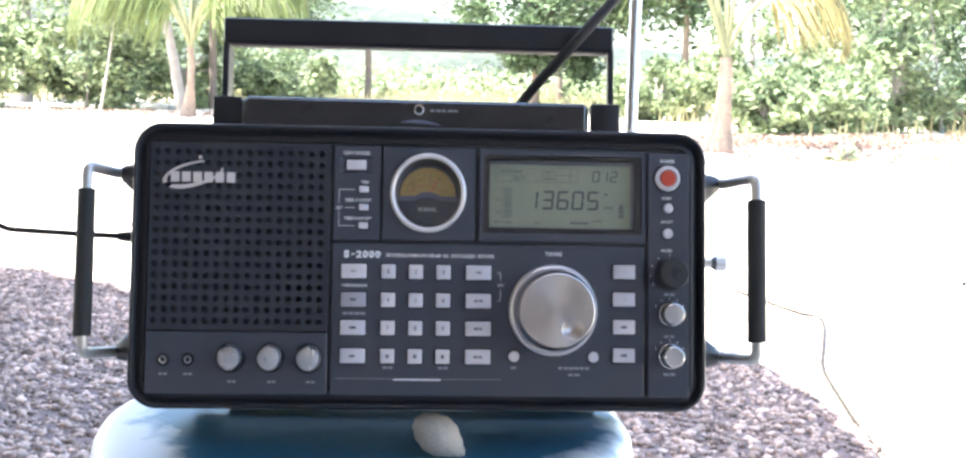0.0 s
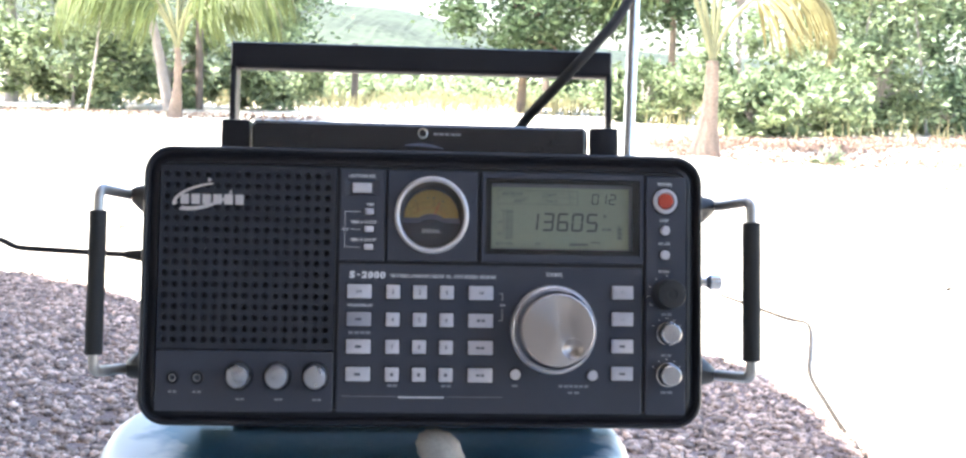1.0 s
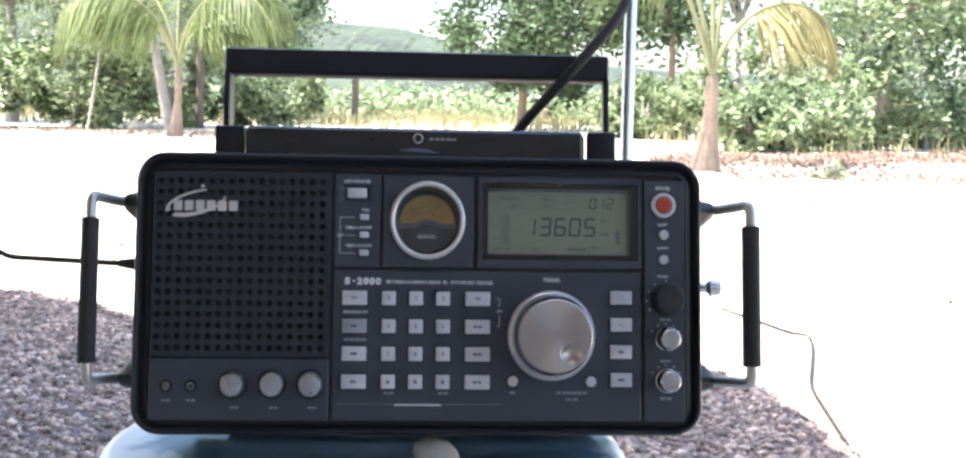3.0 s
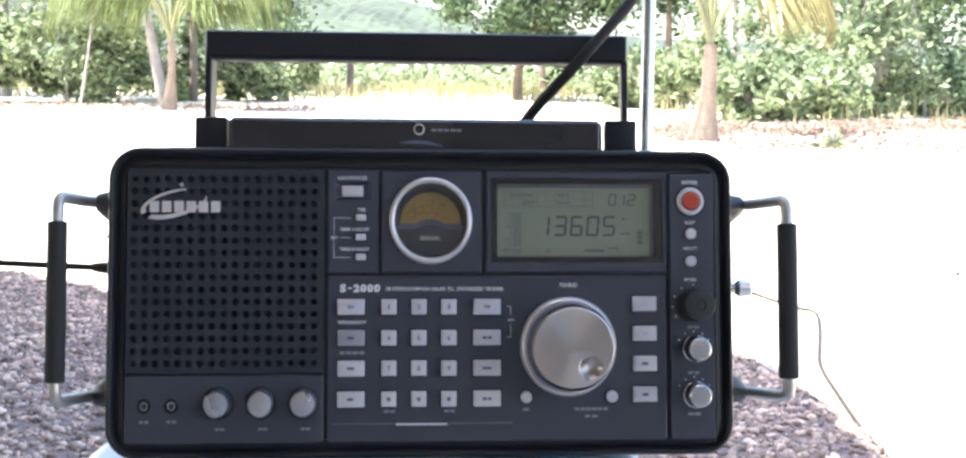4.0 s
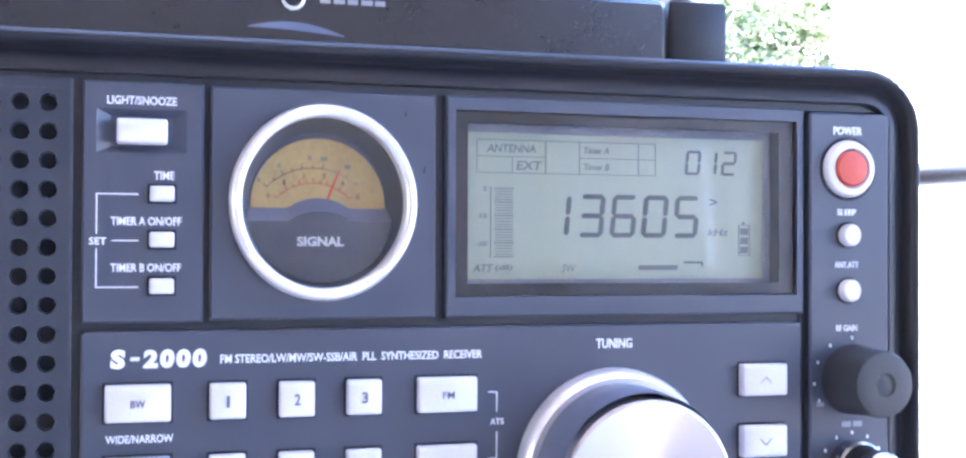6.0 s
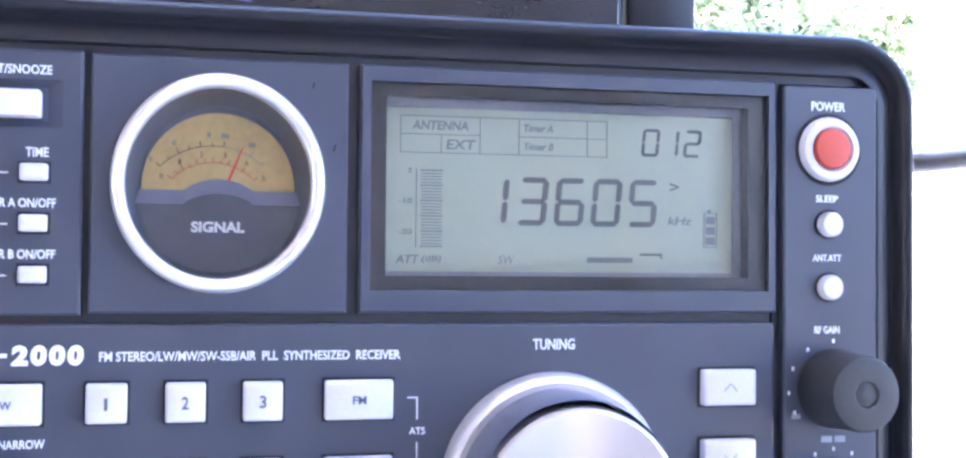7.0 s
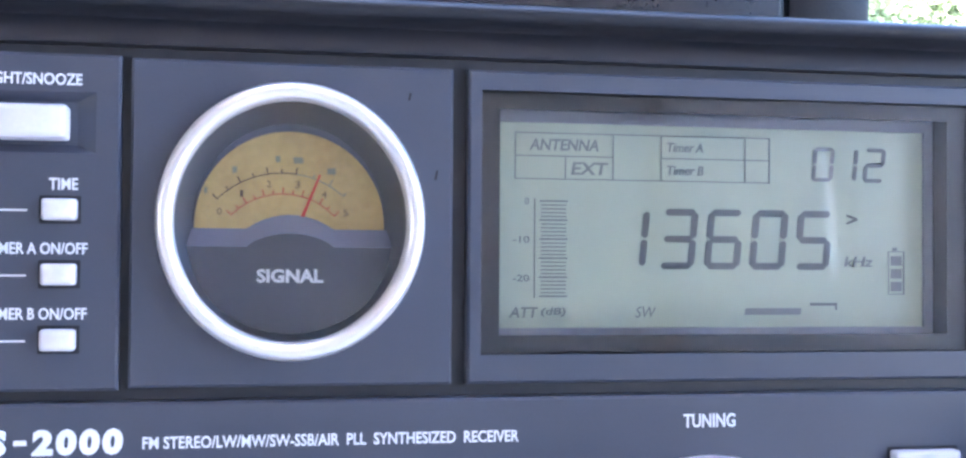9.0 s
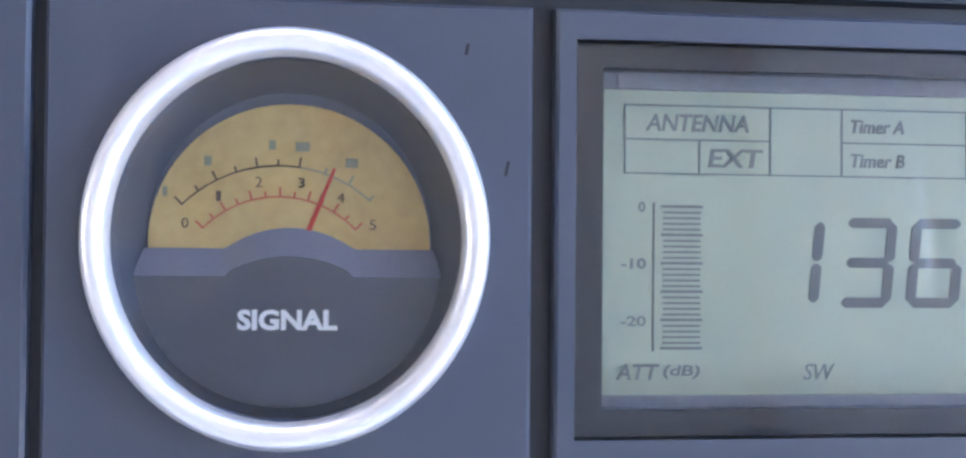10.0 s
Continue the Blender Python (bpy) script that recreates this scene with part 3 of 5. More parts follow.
    bt = [(0.1312, 0.1314, 0.1285, 0.1372), (0.1346, 0.1348, 0.1285, 0.1372), (0.1312, 0.1348, 0.1283, 0.1285), (0.1312, 0.1348, 0.1372, 0.1374), (0.1322, 0.1332, 0.1375, 0.1382)]
    bt += [(0.1318, 0.1342, 0.1290 + k * 0.0027, 0.1310 + k * 0.0027) for k in range(3)]
    bars("battery_sign", bt, y, LCDPALE, disp)
make_display()

# signal meter
MX, MZ = 0.0082, 0.1419
def make_meter():
    ring = part("meter", lathe(MX, MZ, [(0.0214, 0.004), (0.0212, 0.0), (0.0212, -0.0026), (0.0217, -0.0037), (0.0226, -0.0041), (0.0235, -0.0039), (0.0242, -0.0028), (0.0245, -0.0012), (0.0245, 0.0004)], 96), RING, radio,
                "round signal meter in a silver ring", smooth=60)
    part("bowl", lathe(MX, MZ, [(0.0214, 0.0), (0.0211, 0.002), (0.0188, 0.0090), (0.0183, 0.0106), (0, 0.0107)], 72), BOWLWALL, ring, smooth=40)
    # amber half disc
    bm = bmesh.new()
    pts = [(0.0180 * math.cos(math.pi * k / 40), 0.0180 * math.sin(math.pi * k / 40)) for k in range(41)] + [(-0.0180, -0.006), (0.0180, -0.006)]
    f = [bm.verts.new((MX + x, 0.0095, MZ - 0.0005 + z)) for x, z in pts]
    bk = [bm.verts.new((v.co.x, 0.0104, v.co.z)) for v in f]
    bm.faces.new(f); bm.faces.new(bk[::-1])
    for k in range(len(f)):
        bm.faces.new((f[k], bk[k], bk[(k + 1) % len(f)], f[(k + 1) % len(f)]))
    part("dial", bm, DIAL, ring, "amber dial with two curved scales")
    # fascia below with a sloping ledge and an arched hood
    bm = bmesh.new()
    n = 48
    top, mid, hoodr = -0.0012, -0.0047, 0.0095
    lip, edge = [], []
    for k in range(n + 1):
        x = -0.0194 + 0.0388 * k / n
        bump = 0.0
        if abs(x) < 0.0086:
            bump = max(0.0, math.sqrt(max(0, 0.0150 ** 2 - x * x)) - math.sqrt(0.0150 ** 2 - 0.0086 ** 2))
        base_lip = top + bump * 1.0
        base_edge = mid + (bump * 0.95 if abs(x) < 0.0080 else 0)
        lip.append(bm.verts.new((MX + x * 0.95, 0.0090, MZ + base_lip)))
        edge.append(bm.verts.new((MX + x, 0.0062, MZ + base_edge)))
    low = [bm.verts.new((v.co.x, 0.0062 - 0.0030 * math.sqrt(max(0.0, 1 - ((v.co.x - MX) / 0.0194) ** 2)), MZ - math.sqrt(max(0.0001 ** 2, 0.0209 ** 2 - (v.co.x - MX) ** 2)))) for v in edge]
    for k in range(n):
        bm.faces.new((edge[k], edge[k + 1], low[k + 1], low[k]))
    slope = bmesh.new()
    for k in range(n):
        slope.faces.new([slope.verts.new(v.co) for v in (lip[k], lip[k + 1], edge[k + 1], edge[k])])
    bmesh.ops.remove_doubles(slope, verts=slope.verts, dist=1e-6)
    bmesh.ops.delete(bm, geom=lip, context="VERTS")
    part("ledge", slope, LEDGE, ring, "sloping ledge with an arched middle, coloured paler as if lit", smooth=35)
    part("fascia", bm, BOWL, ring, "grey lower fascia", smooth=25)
    words("legend", "SIGNAL", MX - 0.0001, MZ - 0.0101, 0.0124, 0.0026, BRIGHTPRINT, ring, 0.0045, heavy=0.04)
    DX, yc, cz = MX - 0.0014, 0.0093, MZ - 0.0080
    def arc(name, r, a0, a1, thick, ticks, material):
        bm = bmesh.new()
        def strip(pts):
            vs = [bm.verts.new(p) for p in pts]
            bm.faces.new(vs)
        steps = 30
        for k in range(steps):
            a, b = radians(a0 + (a1 - a0) * k / steps), radians(a0 + (a1 - a0) * (k + 1) / steps)
            strip([(DX + rr * math.sin(q), yc, cz + rr * math.cos(q)) for rr, q in ((r, a), (r + thick, a), (r + thick, b), (r, b))])
        for k in range(ticks + 1):
            a = radians(a0 + (a1 - a0) * k / ticks)
            ln = 0.0014 if k % 2 == 0 else 0.0009
            wd = 0.00014
            s, c = math.sin(a), math.cos(a)
            strip([(DX + (r + q) * s + e * c, yc - 0.00004, cz + (r + q) * c - e * s) for q, e in ((0, -wd), (ln, -wd), (ln, wd), (0, wd))])
        part(name, bm, material, ring)
    arc("outer_scale", 0.0174, -45, 8, 0.00022, 6, DIALBLACK)
    arc("outer_scale_end", 0.0174, 8, 41, 0.00022, 3, DIALGREY)
    arc("inner_scale", 0.0134, -46, 46, 0.00022, 12, DIALRED)
    for k, s in enumerate("012345"):
        a = radians(-50 + 20 * k)
        words("numeral", s, DX + 0.0156 * math.sin(a), cz + 0.0156 * math.cos(a), 0.0006 if s == "1" else 0.0009, 0.0013, DIALBLACK, ring, yc - 0.0001, heavy=0.0)
    marks = []
    for a, w in ((-46, 0.0006), (-27, 0.0009), (-3, 0.0009), (8, 0.0018), (27, 0.0016)):
        x, z = DX + 0.0202 * math.sin(radians(a)), cz + 0.0202 * math.cos(radians(a))
        marks.append((x - w / 2, x + w / 2, z - 0.0006, z + 0.0006))
    bars("scale_marks", marks, yc - 0.00005, DIALGREY, ring, 0.0001)
    a = radians(22)
    s, c = math.sin(a), math.cos(a)
    bm = bmesh.new()
    vs = [bm.verts.new((DX + r * s + e * c, 0.0089, cz + r * c - e * s)) for r, e in ((0.0085, -0.00036), (0.0186, -0.00020), (0.0186, 0.00020), (0.0085, 0.00036))]
    bm.faces.new(vs)
    bmesh.ops.solidify(bm, geom=bm.faces[:], thickness=0.0002)
    part("needle", bm, NEEDLE, ring, "thin red needle")
    pane = part("clear_pane", lathe(MX, MZ, [(0, 0.0012), (0.0214, 0.0012), (0.0214, 0.0018), (0, 0.0018)], 48), PANE, ring, "clear flat pane")
    pane.visible_shadow = False
make_meter()

for x, z, h in ((0.0298, 0.1656, 0.0014), (0.0349, 0.1509, 0.0018)):
    bars("speck", [(x - 0.0002, x + 0.0002, z - h / 2, z + h / 2)], 0.0, PIT, meter_panel, slant=0.2)

# buttons
def key(name, x, z, w, h, parent, material=KEY, out=0.0030):
    well = box(x - w / 2 - 0.0006, x + w / 2 + 0.0006, -0.0001, 0.0002, z - h / 2 - 0.0006, z + h / 2 + 0.0006)
    bm = loft(x - w / 2, x + w / 2, z - h / 2, z + h / 2, 0.0005, [(0, 0.001), (0, -out + 0.0008), (0.0002, -out + 0.0003), (0.0006, -out)], 3)
    ob = part(name, bm, material, parent, smooth=35)
    part("key_well", well, PIT, ob)
    return ob

COLS, ROWS = (-0.0162, 0.0013, 0.0188), (0.0913, 0.0733, 0.0556, 0.0378)
num = 0
for r, z in enumerate(ROWS):
    for x in COLS:
        num += 1
        k = key("number_key", x, z, 0.0090, 0.0090, radio)
        if num <= 9:
            words("numeral", str(num), x, z, 0.0008 if num == 1 else 0.0016, 0.0029, KEYPRINT, k, -0.0031)
        else:
            scribble("key_mark", x, z, 0.0026, 0.0022, KEYPRINT, k, num, -0.0031)
    k = key("mode_key", -0.0383, z, 0.0160, 0.0092, radio, KEYGREY if r == 1 else KEY)
    if r == 0:
        words("legend", "BW", -0.0383, z, 0.0036, 0.0019, KEYPRINT, k, -0.0031)
    else:
        scribble("key_mark", -0.0383, z, 0.0050, 0.0016, KEYPRINT, k, 40 + r, -0.0031)
    k = key("band_key", 0.0411, z, 0.0160, 0.0092, radio)
    if r == 0:
        words("legend", "FM", 0.0411, z, 0.0032, 0.0019, KEYPRINT, k, -0.0031)
    else:
        scribble("key_mark", 0.0411, z, 0.0060, 0.0016, KEYPRINT, k, 60 + r, -0.0031)
words("legend", "WIDE/NARROW", -0.0378, 0.0823, 0.0165, 0.0020, PRINT, pad_panel)
scribble("legend", -0.0378, 0.0646, 0.0150, 0.0018, DIMPRINT, pad_panel, 5)
scribble("legend", -0.0158, 0.0306, 0.0070, 0.0016, DIMPRINT, pad_panel, 6)
scribble("legend", 0.0194, 0.0306, 0.0070, 0.0016, DIMPRINT, pad_panel, 7)
bars("rule", [(-0.012, 0.018, 0.0226, 0.0236)], -0.0001, PRINT, pad_panel)
for x0, x1 in ((-0.049, -0.013), (0.019, 0.056)):
    bars("rule", [(x0, x1, 0.0234, 0.0237)], -0.0001, DIMPRINT, pad_panel)
for r, z in enumerate((0.0929, 0.0754, 0.0577, 0.0397)):
    k = key("tuning_key", 0.1332, z, 0.0138, 0.0090, radio)
    if r < 2:
        bm = bmesh.new()
        sgn = 1 if r == 0 else -1
        for dx in (-1, 1):
            tube([(0.1332 + dx * 0.0017, -0.0031, z - sgn * 0.0008), (0.1332, -0.0031, z + sgn * 0.0010)], 0.00016, 5, bm)
        part("arrow_mark", bm, DIMPRINT, k)
    else:
        scribble("key_mark", 0.1332, z, 0.0048, 0.0016, KEYPRINT, k, 80 + r, -0.0031)
for ch, x, w, h in (("S", -0.0432, 0.0036, 0.0048), ("-", -0.0391, 0.0022, 0.0009), ("2", -0.0352, 0.0036, 0.0046), ("0", -0.0312, 0.0036, 0.0047), ("0", -0.0272, 0.0036, 0.0047), ("0", -0.0232, 0.0036, 0.0047)):
    words("model_character", ch, x, 0.1022, w, h, PRINT, pad_panel, slant=0.05, heavy=0.06)
words("legend", "FM STEREO/LW/MW/SW-SSB/AIR  PLL  SYNTHESIZED  RECEIVER", 0.0165, 0.1018, 0.0690, 0.0022, PRINT, pad_panel)
words("legend", "TUNING", 0.0887, 0.1040, 0.0105, 0.0027, PRINT, pad_panel)
bars("bracket_line", [(0.0528, 0.0552, 0.0913, 0.0916), (0.0550, 0.0553, 0.0862, 0.0916), (0.0550, 0.0553, 0.0735, 0.0808), (0.0528, 0.0552, 0.0735, 0.0738)], -0.0001, PRINT, pad_panel)
words("legend", "ATS", 0.0552, 0.0835, 0.0038, 0.0017, PRINT, pad_panel)
for x in (0.0640, 0.1140):
    k = part("round_button", lathe(x, 0.0385, [(0.0034, 0.001), (0.0034, -0.0018), (0.0030, -0.0026), (0, -0.0027)], 24), KEY, radio, smooth=40)
    part("key_well", lathe(x, 0.0385, [(0.0041, 0.0002), (0.0041, -0.0001), (0.0034, -0.0001)], 24), PIT, k)
scribble("legend", 0.0640, 0.0312, 0.0045, 0.0014, DIMPRINT, pad_panel, 12)
scribble("legend", 0.1020, 0.0312, 0.0200, 0.0016, DIMPRINT, pad_panel, 13)
scribble("legend", 0.1020, 0.0270, 0.0080, 0.0014, DIMPRINT, pad_panel, 14)

# timer panel
part("light_key", loft(-0.0440, -0.0316, 0.1559, 0.1621, 0.0007, [(0, 0.0020), (0, -0.0018), (0.0003, -0.0026), (0.0009, -0.0030)], 3), KEY, radio, smooth=35)
words("legend", "LIGHT/SNOOZE", -0.0378, 0.1668, 0.0170, 0.0021, PRINT, lamp_panel)
for z, s, w in ((0.1435, "TIME", 0.0050), (0.1320, "TIMER A ON/OFF", 0.0172), (0.1204, "TIMER B ON/OFF", 0.0172)):
    key("timer_key", -0.0328, z, 0.0060, 0.0038, radio)
    words("legend", s, -0.0323 if s == "TIME" else -0.0366, z + 0.0046, w, 0.0021, PRINT, lamp_panel)
t = 0.0003
bars("bracket_line", [(-0.0488, -0.0385, 0.1432, 0.1432 + t), (-0.0450, -0.0385, 0.1316, 0.1316 + t), (-0.0488, -0.0385, 0.1200, 0.1200 + t),
                      (-0.0488, -0.0488 + t, 0.1200, 0.1298), (-0.0488, -0.0488 + t, 0.1334, 0.1432)], -0.0001, PRINT, lamp_panel)
words("legend", "SET", -0.0483, 0.1316, 0.0042, 0.0018, PRINT, lamp_panel)

# control column
pw = part("power_button", lathe(0.1608, 0.1540, [(0.0050, 0.0), (0.0052, -0.0020), (0.0058, -0.0026), (0.0074, -0.0022), (0.0080, -0.0008), (0.0081, 0.001)], 48), KEY, radio, "red power button in a white ring", smooth=50)
part("red_cap", lathe(0.1608, 0.1540, [(0.0050, 0.001), (0.0050, -0.0024), (0.0046, -0.0032), (0, -0.0036)], 40), RED, pw, smooth=50)
part("key_well", lathe(0.1608, 0.1540, [(0.0090, 0.0002), (0.0090, -0.0001), (0.0080, -0.0001)], 40), PIT, pw)
for z in (0.1345, 0.1182):
    k = part("round_button", lathe(0.1608, z, [(0.0031, 0.001), (0.0031, -0.0020), (0.0026, -0.0028), (0, -0.0029)], 24), KEY, radio, smooth=40)
    part("key_well", lathe(0.1608, z, [(0.0038, 0.0002), (0.0038, -0.0001), (0.0031, -0.0001)], 24), PIT, k)
words("legend", "POWER", 0.1608, 0.1652, 0.0092, 0.0024, PRINT, side_panel)
words("legend", "SLEEP", 0.1604, 0.1412, 0.0060, 0.0018, PRINT, side_panel)
words("legend", "ANT.ATT", 0.1604, 0.1258, 0.0078, 0.0018, PRINT, side_panel)
words("legend", "RF GAIN", 0.1604, 0.1072, 0.0068, 0.0019, PRINT, side_panel)

def dots(cx, cz, r, angles):
    bm = bmesh.new()
    for a in angles:
        x, z = cx + r * math.sin(radians(a)), cz + r * math.cos(radians(a))
        box(x - 0.0003, x + 0.0003, -0.0002, 0.0001, z - 0.0005, z + 0.0005, bm=bm)
    part("scale_dots", bm, PRINT, side_panel)

dk = part("gain_knob", lathe(0.1622, 0.0921, [(0.0098, 0.0), (0.0098, -0.0030), (0.0094, -0.0040), (0.0091, -0.0152), (0.0086, -0.0164), (0.0062, -0.0168), (0.0032, -0.0167), (0.0028, -0.0161), (0.0018, -0.0161), (0, -0.0166)], 48), DARKKNOB, radio, "black rubbery gain knob", smooth=40)
dots(0.1622, 0.0921, 0.0122, (-120, -95, -65, -35, 0))
for z in (0.0665, 0.0395):
    k = part("silver_knob", lathe(0.1622, z, [(0.0076, 0.0), (0.0076, -0.0050), (0.0069, -0.0056)], 36), SATIN, radio, "small silver knob with a dark waist", smooth=40)
    part("waist", lathe(0.1622, z, [(0.0068, -0.0050), (0.0062, -0.0130), (0.0054, -0.0130)], 36), DARKKNOB, k, smooth=40)
    part("cap", lathe(0.1622, z, [(0.0063, -0.0120), (0.0063, -0.0160), (0.0056, -0.0168), (0, -0.0170)], 36), SATIN, k, smooth=40)
    dots(0.1622, z, 0.0100, (-60, -30, 0, 30, 60))
    scribble("legend", 0.1622, z + 0.0125, 0.0075, 0.0016, DIMPRINT, side_panel, int(z * 1e4))
scribble("legend", 0.1622, 0.0278, 0.0080, 0.0016, DIMPRINT, side_panel, 33)
scribble("legend", 0.1520, 0.0850, 0.0030, 0.0012, DIMPRINT, side_panel, 34)

# tuning knob
TX, TZ = 0.0885, 0.0679
tk = part("tuning_knob", lathe(TX, TZ, [(0.0281, 0.0006), (0.0279, -0.0030), (0.0272, -0.0052), (0.0260, -0.0062), (0.0240, -0.0058)], 96), RING, radio, "large silver tuning knob with a finger dimple", smooth=35)
part("grip", lathe(TX, TZ, [(0.0246, -0.0030), (0.0239, -0.0205), (0.0237, -0.0222)], 96), BOWLWALL, tk, "dark grey side band", smooth=40)

def knob_face():
    bm = bmesh.new()
    dx, dz, dr = 0.0096, -0.0114, 0.0066
    rows = 40
    n = 120
    def depth(x, z):
        q = math.hypot(x - dx, z - dz) / dr
        return -0.0250 + (0.0040 * (1 - q * q) if q < 1 else 0)
    fine = [0.0] + [0.0224 * (k + 1) / rows for k in range(rows)]
    rings = []
    for r in fine:
        rings.append([bm.verts.new((TX, depth(0, 0), TZ))] if r == 0 else [bm.verts.new((TX + r * math.cos(2 * math.pi * k / n), depth(r * math.cos(2 * math.pi * k / n), r * math.sin(2 * math.pi * k / n)), TZ + r * math.sin(2 * math.pi * k / n))) for k in range(n)])
    for r, y in ((0.0232, -0.0244), (0.0238, -0.0228), (0.0238, -0.0205)):
        rings.append([bm.verts.new((TX + r * math.cos(2 * math.pi * k / n), y, TZ + r * math.sin(2 * math.pi * k / n))) for k in range(n)])
    for a, b in zip(rings, rings[1:]):
        for k in range(n):
            bm.faces.new(list(dict.fromkeys((a[k % len(a)], a[(k + 1) % len(a)], b[(k + 1) % n], b[k]))))
    return bm

def spun_mat():
    m = mat("spun_aluminium", (0.50, 0.455, 0.44), 0.36, metal=1.0, vary=0.03, fine=3000)
    n, l = m.node_tree.nodes, m.node_tree.links
    p = n["Principled BSDF"]
    p.inputs["Anisotropic"].default_value = 0.75
    tan = n.new("ShaderNodeTangent")
    tan.direction_type, tan.axis = "RADIAL", "Y"
    l.new(tan.outputs[0], p.inputs["Tangent"])
    return m
SPUN = spun_mat()
face = part("knob_face", knob_face(), SPUN, tk, "spun metal face with a round finger dimple", smooth=30)
# the face turns about its own middle, so its axis runs through it
face.data.transform(Matrix.Translation((-TX, 0, -TZ)))
face.location = (TX, 0, TZ)

# lower strip
for x in (-0.1157, -0.0905, -0.0657):
    k = part("silver_knob", lathe(x, 0.0360, [(0.0092, 0.0004), (0.0090, -0.0022), (0.0082, -0.0030)], 40), DARKKNOB, radio, "silver knob on a dark collar", smooth=40)
    part("cap", lathe(x, 0.0360, [(0.0076, -0.0015), (0.0074, -0.0098), (0.0066, -0.0116), (0.0040, -0.0124), (0, -0.0126)], 40), KNOBCAP, k, smooth=45)
    scribble("legend", x + 0.001, 0.0210, 0.0060, 0.0014, DIMPRINT, low, int(abs(x) * 1e4))
for x in (-0.1590, -0.1430):
    j = part("jack_socket", lathe(x, 0.0345, [(0.0042, 0.0002), (0.0040, -0.0010), (0.0026, -0.0012), (0.0022, 0.002), (0, 0.003)], 28), CASE, radio, smooth=40)
    part("socket_ring", lathe(x, 0.0345, [(0.0022, 0.001), (0.0022, -0.0014), (0.0017, -0.0014), (0.0015, 0.001)], 24), CHROME, j, smooth=40)
    scribble("legend", x, 0.0255, 0.0060, 0.0014, DIMPRINT, low, int(abs(x) * 1e4))

# maker's badge: plain shapes only
def make_badge():
    bm = bmesh.new()
    cx, cz, n = -0.1425, 0.1515, 60
    for k in range(n):
        a, b = radians(75 + 290 * k / n), radians(75 + 290 * (k + 1) / n)
        t = 0.0005 + 0.0009 * math.sin(math.pi * k / n)
        quad = []
        for q, s in ((a, -1), (a, 1), (b, 1), (b, -1)):
            x, z = (0.0185 + s * t) * math.cos(q), (0.0075 + s * t) * math.sin(q)
            quad.append(bm.verts.new((cx + x + 0.25 * z, -0.0012, cz + z + 0.18 * x)))
        if k < 26 or k > 30:
            bm.faces.new(quad)
    bmesh.ops.remove_doubles(bm, verts=bm.verts, dist=1e-5)
    bmesh.ops.solidify(bm, geom=bm.faces[:], thickness=0.0012)
    badge = part("badge_swoosh", bm, RING, radio, "silver badge of a swoosh and blocks")
    for k in range(6):
        x = -0.1572 + k * 0.0072
        part("badge_block", box(x, x + 0.0056, -0.0014, 0.0004, 0.1462, 0.1528, 0.0004), RING, badge)
    part("badge_dot", lathe(-0.1385, 0.1622, [(0.0012, 0.0004), (0.0012, -0.0010), (0, -0.0012)], 16), RING, badge)
make_badge()

# top: turning aerial between two brackets, and the carrying handle
bar_bm = loft(-0.1158, 0.1112, 0.181, 0.2072, 0.0035, [(0.001, 0.062), (0, 0.060), (0, 0.0215), (0.0005, 0.0187), (0.0015, 0.0163), (0.0030, 0.0147)], 5)
for v in bar_bm.verts:
    v.co.x -= math.copysign(0.006 * max(0.0, (v.co.y - 0.022) / 0.04), v.co.x)
    if v.co.z > 0.195:
        v.co.z -= 0.0032 * max(0.0, (abs(v.co.x + 0.003) - 0.102) / 0.014)
bar = part("rotating_aerial", bar_bm, SHINYCASE, radio, "black turning aerial bar", smooth=45)
part("socket_ring", lathe(0.0005, 0.1978, [(0.0034, 0.0160), (0.0034, 0.0135), (0.0024, 0.0133), (0.0022, 0.0160)], 28), CHROME, bar, smooth=40)
scribble("legend", 0.0170, 0.1975, 0.0190, 0.0014, DIMPRINT, bar, 51, 0.0144)
# blue arc-shaped reflection on the bar's front, drawn as a flat coloured wedge
tm = bmesh.new()
lo = [tm.verts.new((-0.0115 + 0.026 * k / 12, 0.01435, 0.1893 - 0.0016 * (k / 12) ** 2)) for k in range(13)]
hi = [tm.verts.new((v.co.x, 0.01435, v.co.z + 0.0004 + 0.0019 * math.sin(math.pi * k / 12))) for k, v in enumerate(lo)]
for k in range(12):
    tm.faces.new((lo[k], lo[k + 1], hi[k + 1], hi[k]))
part("curved_mark", tm, MARKBLUE, bar, "dull blue curved reflection drawn on the bar")
part("aerial_plinth", loft(-0.150, 0.146, 0.1815, 0.1862, 0.002, [(0.001, 0.100), (0, 0.098), (0, 0.014), (0.001, 0.0125)], 4), CASE, radio, smooth=40)
for x0, x1 in ((-0.1372, -0.1176), (0.1128, 0.1322)):
    part("bracket", box(x0, x1, 0.022, 0.034, 0.181, 0.2058, 0.0016, 2), CASE, radio, smooth=45)
hnd = new("carrying_handle")
hnd.parent = radio
hw = part("handle_bar", loft(-0.1395, 0.1305, 0.2482, 0.2658, 0.002, [(0.0015, 0.072), (0, 0.070), (0, 0.056), (0.0012, 0.0542)], 4), CASE, hnd, smooth=45)
